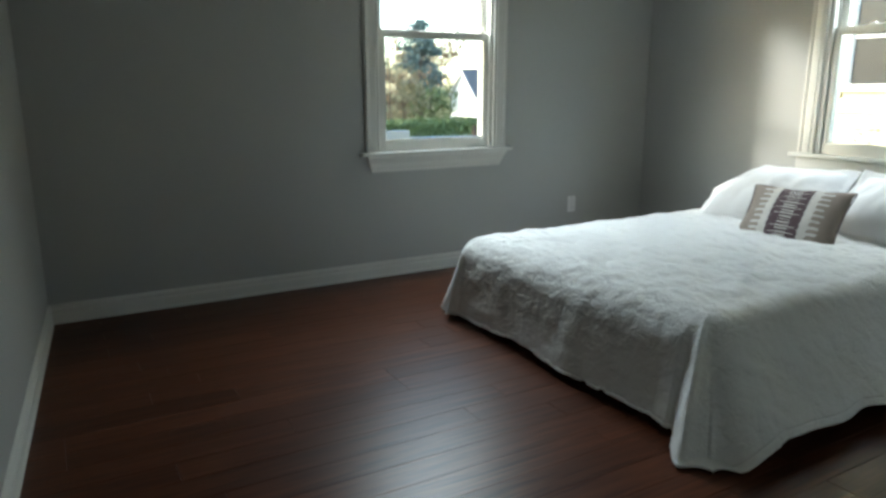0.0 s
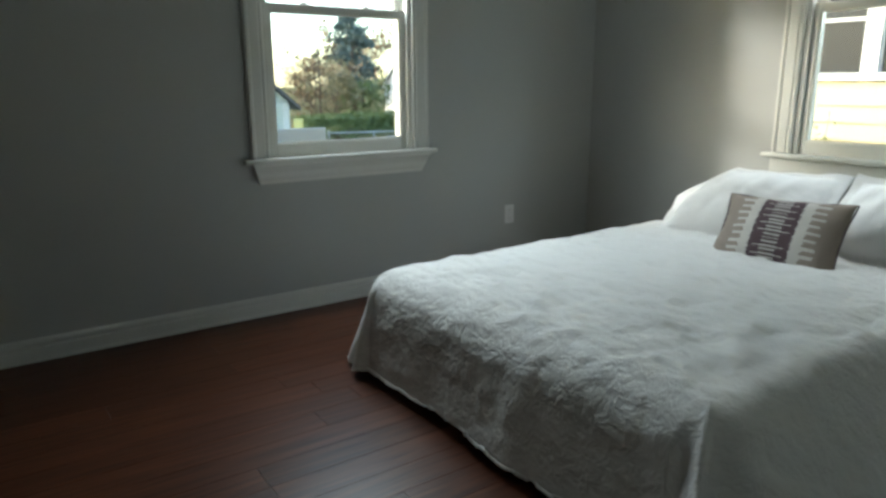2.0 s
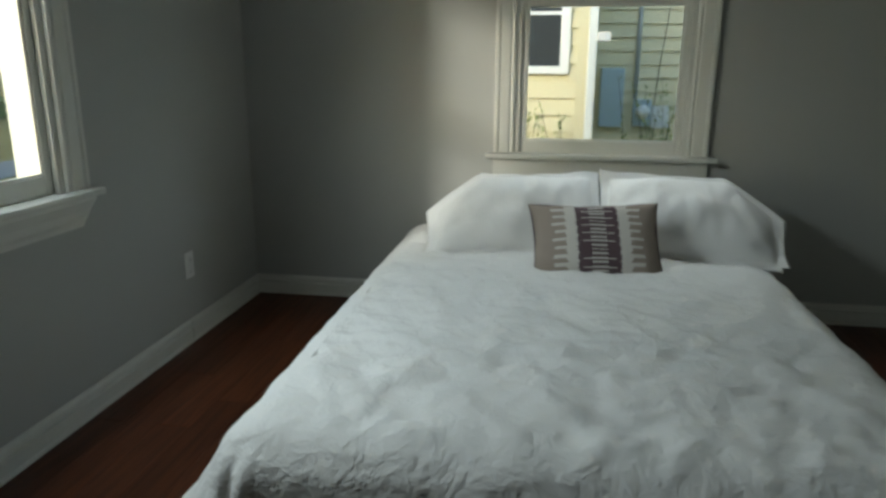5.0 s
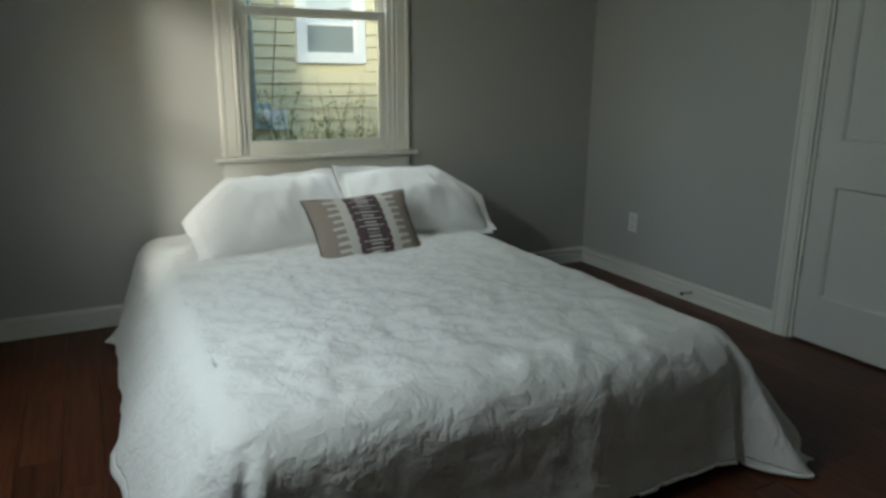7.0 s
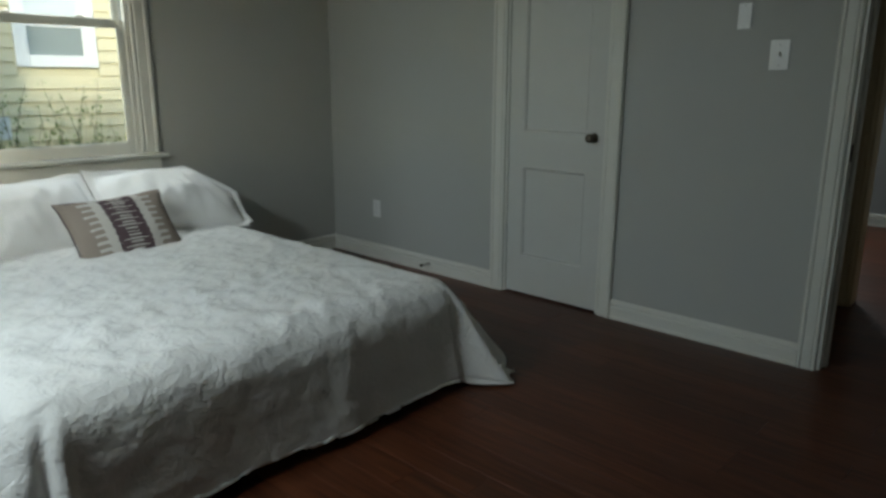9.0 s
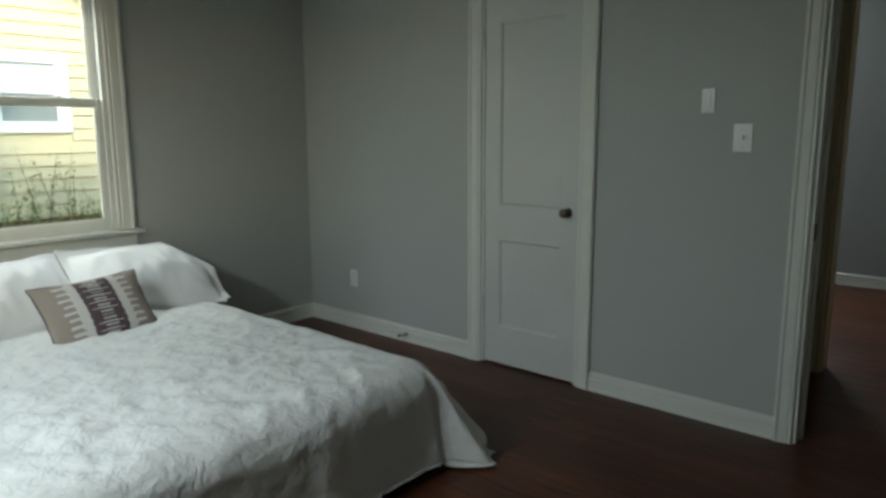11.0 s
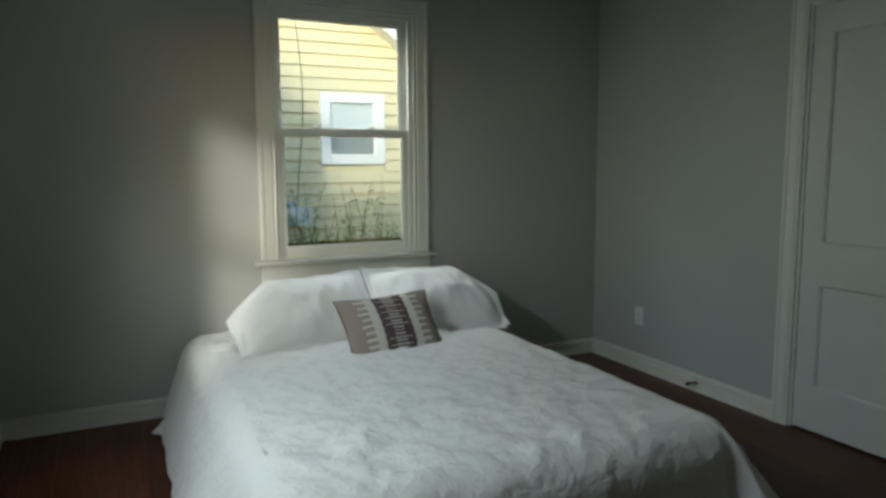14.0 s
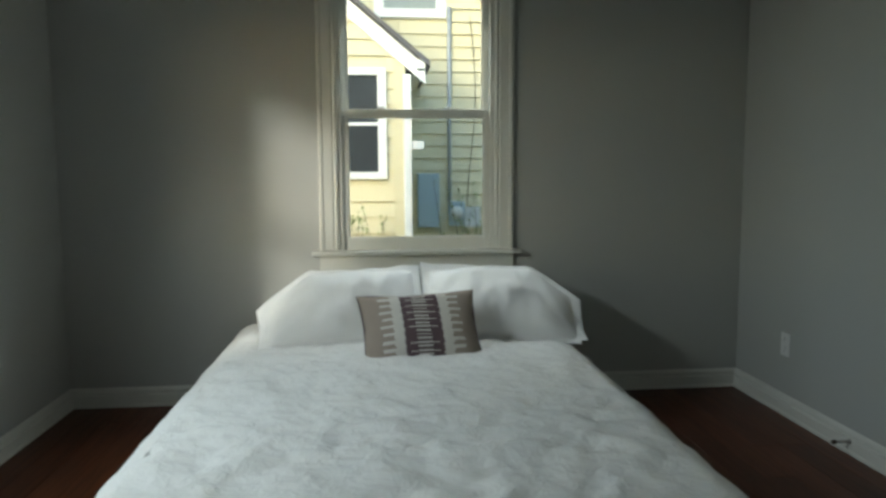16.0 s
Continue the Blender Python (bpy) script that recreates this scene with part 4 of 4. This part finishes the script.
# ---- outside, north: yard, white house, trees ----
def white_house():
    """Cape house with a lower side wing, at some thirty metres."""
    h = thing("house", Matrix(), "white clapboard cape house with dark shingle roof and dormer", "house")
    h.matrix_world = Matrix.Translation((20.9, 32.0, GN)) @ pose(0, 0, 0, 0, 0, -8) @ Matrix.Diagonal((0.93, 1, 1, 1))
    def gable_block(x0, x1, y0, y1, eave, ridge, name="wall"):
        bm = bmesh.new()
        my = (y0 + y1) / 2
        sec = [(y0, 0), (y1, 0), (y1, eave), (my, ridge), (y0, eave)]
        a = [bm.verts.new((x0, y, z)) for y, z in sec]
        b = [bm.verts.new((x1, y, z)) for y, z in sec]
        bm.faces.new(a), bm.faces.new(b[::-1])
        for k in range(5):
            bm.faces.new((a[k], a[(k + 1) % 5], b[(k + 1) % 5], b[k]))
        part(name, bm, WHITESIDE, h)
        rf = bmesh.new()
        for s, yy in ((1, y0), (-1, y1)):
            o = 0.2 * s
            drop = 0.2 * (ridge - eave) / abs(my - yy)
            sweep(((-0.12, 0), (x1 - x0 + 0.12, 0), (x1 - x0 + 0.12, 0.08), (-0.12, 0.08)), (x0, yy - o, eave - drop + 0.01), (x0, my, ridge + 0.01), (1, 0, 0), (0, 0, 1), rf)
        part("roof", rf, ROOF, h)
        rk = bmesh.new()
        for s, yy in ((1, y0), (-1, y1)):
            sweep(((-0.16, -0.16), (-0.12, -0.16), (-0.12, 0.02), (-0.16, 0.02)), (x0, yy, eave), (x0, my, ridge + 0.03), (1, 0, 0), (0, 0, 1), rk)
        part("rake_board", rk, OUTTRIM, h)
    gable_block(0.0, 2.05, 0.0, 3.6, 1.95, 3.25)
    gable_block(2.06, 9.6, -0.25, 5.6, 1.95, 4.45)
    ch = bmesh.new()
    box(ch, 3.15, 3.65, 2.9, 3.5, 4.0, 5.0, 0.02)
    box(ch, 3.11, 3.69, 2.86, 3.54, 5.0, 5.08, 0.02)
    c = part("chimney", ch, BRICK, h, "red brick chimney")
    part("chimney_cap", boxes((3.23, 3.57, 2.98, 3.42, 5.08, 5.16)), GALV, c)
    dm = bmesh.new()
    sec = [(0.55, 2.55), (0.55, 4.05), (2.6, 4.2), (2.6, 2.55)]
    a = [dm.verts.new((3.2, y, z)) for y, z in sec]
    b = [dm.verts.new((4.6, y, z)) for y, z in sec]
    dm.faces.new(a), dm.faces.new(b[::-1])
    for k in range(4):
        dm.faces.new((a[k], a[(k + 1) % 4], b[(k + 1) % 4], b[k]))
    part("dormer", dm, WHITESIDE, h)
    part("roof", boxes((3.1, 4.7, 0.45, 2.8, 4.06, 4.16)), ROOF, h)
    def win(x0, x1, y, z0, z1, cols=1, rows=2):
        w = part("window", boxes((x0 - 0.07, x0, y - 0.03, y + 0.02, z0 - 0.07, z1 + 0.07), (x1, x1 + 0.07, y - 0.03, y + 0.02, z0 - 0.07, z1 + 0.07), (x0, x1, y - 0.03, y + 0.02, z1, z1 + 0.07), (x0, x1, y - 0.04, y + 0.02, z0 - 0.07, z0)), OUTTRIM, h)
        for i in range(cols):
            for j in range(rows):
                a, b = x0 + (x1 - x0) * i / cols, x0 + (x1 - x0) * (i + 1) / cols
                c, d = z0 + (z1 - z0) * j / rows, z0 + (z1 - z0) * (j + 1) / rows
                part("pane", boxes((a + 0.018, b - 0.018, y - 0.012, y + 0.004, c + 0.018, d - 0.018)), DARKPANE, w)
    win(1.0, 1.42, 0.0, 0.72, 1.42, 2, 2)
    win(3.55, 4.25, 0.55, 2.75, 3.75, 2, 4)
    win(3.4, 4.2, -0.25, 0.55, 1.45, 2, 1)
    for x in (3.05, 4.27):
        part("shutter", boxes((x, x + 0.28, -0.32, -0.26, 0.5, 1.5), bevel=0.01), TEAL, h, "dark green shutter")
    aw = bmesh.new()
    sweep(((0, 0), (1.3, 0), (1.3, 0.03), (0, 0.03)), (3.2, -0.9, 1.15), (3.2, -0.26, 1.62), (1, 0, 0), (0, 0, 1), aw)
    part("awning", aw, OUTTRIM, h, "white metal window awning")
    part("door", boxes((5.55, 6.2, -0.29, -0.245, 0.12, 1.45), bevel=0.01), GALV, h, "grey front door")
    hood = bmesh.new()
    sweep(((0, 0), (1.05, 0), (1.05, 0.04), (0, 0.04)), (5.35, -1.0, 1.42), (5.35, -0.26, 1.72), (1, 0, 0), (0, 0, 1), hood)
    part("door_hood", hood, OUTTRIM, h, "white hood over the door")
    part("porch_lamp", boxes((7.9, 8.05, -0.36, -0.25, 1.1, 1.3), bevel=0.02), DARKSLOT, h)


white_house()


def crowd(rng, n, shape):
    out = []
    while len(out) < n:
        p = Vector((rng.uniform(-1, 1), rng.uniform(-1, 1), rng.uniform(-1, 1)))
        if p.length < 1:
            q = shape(p)
            if noise.noise((q.x * 1.1, q.y * 1.1, q.z * 1.3)) > -0.12:
                out.append(q)
    return out


def hedge(x0, x1, y, h, depth, seed):
    rng = random.Random(seed)
    t = thing("hedge", Matrix.Translation(((x0 + x1) / 2, y, GN)), "long clipped green hedge along a yard", "hedge")
    L = (x1 - x0) / 2
    core = boxes((-L, L, -depth * 0.32, depth * 0.32, 0, h * 0.86), bevel=0.1)
    part("inner_growth", core, LEAF, t)
    pts = []
    for _ in range(5200):
        x = rng.uniform(-L, L)
        top = h * (0.92 + 0.10 * noise.noise((x * 0.9, seed, 0)))
        if rng.random() < 0.45:
            pts.append(Vector((x, rng.uniform(-depth / 2, depth / 2), top + rng.gauss(0, 0.05))))
        else:
            pts.append(Vector((x, -depth / 2 + rng.gauss(0, 0.06) + 0.1, rng.uniform(0, top))))
    leafy("foliage", pts, 0.17, LEAF, t, rng)


hedge(12.5, 30.0, 27.5, 0.92, 1.6, 3)


def tree(x, y, height, spread, seed, material, label, leaves, size, trunk=0.14, low=0.25, conifer=False, bare=0.0):
    rng = random.Random(seed)
    t = thing("tree", Matrix.Translation((x, y, GN)), label, "tree", "trees beyond the yard")
    wood, pts = bmesh.new(), []
    tube(wood, (0, 0, 0), (0.05, 0.03, height * 0.55), trunk, trunk * 0.55, 8)
    tube(wood, (0.05, 0.03, height * 0.55), (0, 0, height * 0.97), trunk * 0.55, 0.02, 6)
    limbs = 46 if conifer else 30
    for k in range(limbs):
        z = height * (low + (0.97 - low) * (k + rng.random()) / limbs)
        f = (z / height - low) / (1 - low)
        reach = spread * ((1 - f) ** 0.8 * rng.uniform(0.6, 1.1) + 0.06 if conifer else (0.45 + 0.75 * math.sin(math.pi * min(1, f * 0.9 + 0.1))) * rng.uniform(0.5, 1.1))
        an = rng.uniform(0, 2 * math.pi)
        rise = reach * (0.05 if conifer else rng.uniform(0.35, 0.9))
        end = Vector((math.cos(an) * reach, math.sin(an) * reach, z + rise))
        start = Vector((0, 0, z))
        tube(wood, start, end, trunk * 0.22 * (1.1 - f), 0.008, 5)
        for _ in range(5):
            s = start.lerp(end, rng.uniform(0.35, 1))
            e = s + Vector((rng.gauss(0, 0.28), rng.gauss(0, 0.28), rng.uniform(0.05, 0.55))) * (reach * 0.5 + 0.2)
            tube(wood, s, e, 0.014, 0.004, 4)
            if rng.random() > bare:
                for _ in range(leaves):
                    c = s.lerp(e, rng.uniform(0.2, 1.1))
                    pts.append(c + Vector((rng.gauss(0, 1), rng.gauss(0, 1), rng.gauss(0, 0.7))) * (0.13 * spread * 0.5 + 0.05))
        if conifer:
            for _ in range(leaves * 3):
                c = start.lerp(end, rng.uniform(0.2, 1.05))
                pts.append(c + Vector((rng.gauss(0, 0.14), rng.gauss(0, 0.14), rng.gauss(0, 0.12))) * spread * 0.5)
    part("trunk", wood, BARK, t)
    leafy("crown", pts, size, material, t, rng)


tree(20.1, 37.0, 6.1, 2.1, 21, CONIFER, "tall blue-green conifer above bare shrubs", 10, 0.26, low=0.22, conifer=True)
tree(15.2, 31.5, 3.4, 1.5, 22, OLIVE, "thin half-bare autumn tree with olive leaves", 5, 0.15, 0.08, 0.12, bare=0.45)
tree(15.4, 32.5, 2.9, 1.4, 23, RUST, "russet autumn tree with thinning leaves", 8, 0.15, 0.09, 0.1, bare=0.2)
tree(17.3, 33.5, 2.8, 1.4, 24, RUST, "russet autumn tree with dense low crown", 9, 0.15, 0.09, 0.1, bare=0.1)
tree(14.0, 28.5, 4.0, 1.4, 25, OLIVE, "slender bare-branched tree with few leaves", 3, 0.13, 0.07, 0.15, bare=0.7)
tree(14.9, 29.0, 2.2, 1.3, 26, OLIVE, "low olive autumn bush", 10, 0.14, 0.06, 0.05, bare=0.1)
tree(16.9, 30.0, 1.8, 1.3, 27, LEAF, "low green bush beside the white house", 10, 0.15, 0.06, 0.05)
tree(24.0, 44.0, 4.6, 3.0, 28, RUST, "distant russet tree behind the houses", 9, 0.3, 0.12, 0.15, bare=0.1)


def bush(x, y, r, seed, label, material=LEAF):
    rng = random.Random(seed)
    t = thing("bush", Matrix.Translation((x, y, GN)), label, "bush", "low bushes in the yard")
    st = bmesh.new()
    for _ in range(14):
        an = rng.uniform(0, 6.28)
        tube(st, (0, 0, 0), (math.cos(an) * r * 0.7, math.sin(an) * r * 0.7, r * rng.uniform(0.6, 1.1)), 0.014, 0.004, 4)
    part("stems", st, BARK, t)
    leafy("foliage", crowd(rng, 900, lambda p: Vector((p.x * r, p.y * r, abs(p.z) * r * 0.95))), 0.11, material, t, rng)


bush(12.2, 17.5, 0.66, 31, "ragged green bush by the chain-link fence")
bush(9.9, 18.4, 0.5, 32, "low tangled olive bush by the fence", OLIVE)
bush(12.9, 24.5, 0.7, 33, "rounded green bush in the far yard")


def fence():
    y = 17.8
    t = thing("fence", Matrix.Translation((10.0, y, GN)), "low grey chain-link fence with steel posts", "fence")
    def rail(a, b, r=0.022):
        return tube(bmesh.new(), a, b, r, r, 8)
    xs = [-2.2, -0.8, 0.6, 1.9, 2.85]
    for x in xs:
        p = part("post", rail((x, 0, 0), (x, 0, 0.98 if x != 0.6 else 0.9), 0.028), GALV, t)
    part("post", rail((1.85, 0.15, 0), (1.85, 0.15, 1.16), 0.06), POLEWOOD, t, "weathered wooden post")
    part("rail", rail((-2.2, 0, 0.90), (1.9, 0, 0.84)), GALV, t)
    part("rail", rail((1.0, -0.1, 0.72), (2.85, 0, 0.60)), GALV, t)
    wires = bmesh.new()
    for k in range(34):
        x = -2.2 + k * 0.15
        tube(wires, (x, 0, 0.05), (x + 0.42, 0, 0.82), 0.003, 0.003, 3)
        tube(wires, (x + 0.42, 0.004, 0.05), (x, 0.004, 0.82), 0.003, 0.003, 3)
    tagged(part("wire_mesh", wires, GALV, t), kind="stuff")


fence()
pl = thing("utility_pole", Matrix.Translation((13.15, 17.2, GN)), "brown weathered wooden utility pole in the yard", "utility pole")
part("pole", tube(bmesh.new(), (0, 0, 0), (0.55, 0.1, 7.5), 0.085, 0.075, 12), POLEWOOD, pl, smooth=True)
part("meter_can", boxes((0.10, 0.22, -0.06, 0.06, 0.72, 1.0), bevel=0.02), GALV, pl)
tagged(mesh_ob("road", boxes((9.0, 60, 13.4, 15.4, GN - 0.1, GN + 0.01)), ROAD), "grey asphalt drive beyond the window", "road", kind="structure")

# white utility trailer just outside the window
tr = thing("utility_trailer", Matrix.Translation((3.2, 6.9, GZ - 0.08)) @ pose(0, 0, 0, 0, 0, -4), "white box trailer with weathered panel sides", "trailer")
part("body", boxes((-1.2, 0.5, -0.5, 0.7, 0.42, 1.12), bevel=0.02), WHITESIDE, tr)
part("tailboard", boxes((-1.2, 0.46, -0.56, -0.51, 1.16, 1.36), bevel=0.01), GALV, tr, "weathered grey board")
part("lid_rail", boxes((-1.22, 0.52, -0.54, -0.44, 1.10, 1.15), bevel=0.008), OUTTRIM, tr)
for wx in (-0.7, 0.2):
    wl = part("wheel", lathe(bmesh.new(), ((0.2, 0), (0.24, 0.03), (0.24, 0.13), (0.2, 0.16)), 20, Matrix.Translation((wx, -0.48, 0.24)) @ pose(0, 0, 0, 90)), DARKSLOT, tr, smooth=False)
    part("hub", lathe(bmesh.new(), ((0.1, 0), (0.1, 0.175)), 14, Matrix.Translation((wx, -0.48, 0.24)) @ pose(0, 0, 0, 90)), GALV, wl)


def green_house():
    h = thing("house", Matrix.Translation((5.0, 15.0, GN)), "pale green clapboard house with grey shingle roof", "house")
    bm = bmesh.new()
    sec = [(-5.0, 0), (1.75, 0), (1.75, 1.85), (-1.6, 4.7), (-5.0, 1.85)]
    a = [bm.verts.new((x, -0.3, z)) for x, z in sec]
    b = [bm.verts.new((x, 6.0, z)) for x, z in sec]
    bm.faces.new(a), bm.faces.new(b[::-1])
    for k in range(5):
        bm.faces.new((a[k], a[(k + 1) % 5], b[(k + 1) % 5], b[k]))
    part("wall", bm, GREYSIDE, h)
    rf = bmesh.new()
    sweep(((-0.45, 0), (6.3, 0), (6.3, 0.07), (-0.45, 0.07)), (2.0, 0, 1.65), (-1.6, 0, 4.72), (0, 1, 0), (0, 0, 1), rf)
    sweep(((-0.45, 0), (6.3, 0), (6.3, 0.07), (-0.45, 0.07)), (-1.6, 0, 4.72), (-5.3, 0, 1.65), (0, 1, 0), (0, 0, 1), rf)
    part("roof", rf, ROOF, h)
    part("corner_board", boxes((1.62, 1.77, -0.33, -0.29, 0, 1.8)), OUTTRIM, h)
    clapboards(h, 14.7 - 15.0, -1.5, 1.62, 0.3, 1.8, 0.14, [], axis="x")


green_house()


# ---- floor planks ----
fl = tagged(mesh_ob("floor", boxes((WX - 1.3, EX + TH, -3.8, NY + TH, -0.06, -0.012)), SUBFLOOR), "dark reddish-brown laminate plank floor", "floor", kind="structure")
PW, GAP = 0.121, 0.0009
plank_cache = {}


def plank(x0, x1, y):
    key = round(x1 - x0, 2)
    if key not in plank_cache:
        bm = boxes((0, key - GAP, 0, PW - GAP, -0.012, 0.0))
        top = [e for e in bm.edges if all(abs(v.co.z) < 1e-6 for v in e.verts)]
        bmesh.ops.bevel(bm, geom=top, offset=0.0007, segments=1, affect="EDGES")
        me = bpy.data.meshes.new("plank")
        bmesh.ops.recalc_face_normals(bm, faces=bm.faces)
        bm.to_mesh(me)
        bm.free()
        me.materials.append(PLANK)
        plank_cache[key] = me
    ob = new("plank", plank_cache[key])
    ob.parent = fl
    ob.location = (x0, y, 0)


rng = random.Random(4)
y = -3.75
while y < NY:
    inside = y > -0.13
    lo, hi = (WX - 0.02, EX + 0.02) if inside else (WX - 1.25, 1.95 if y > -1.2 else 3.22)
    x = lo
    nxt = lo + round(rng.uniform(0.3, 1.2), 1)
    while x < hi - 0.01:
        nxt = min(nxt, hi)
        plank(round(x, 2), round(nxt, 2), y)
        x, nxt = nxt, nxt + 1.2
    y += PW
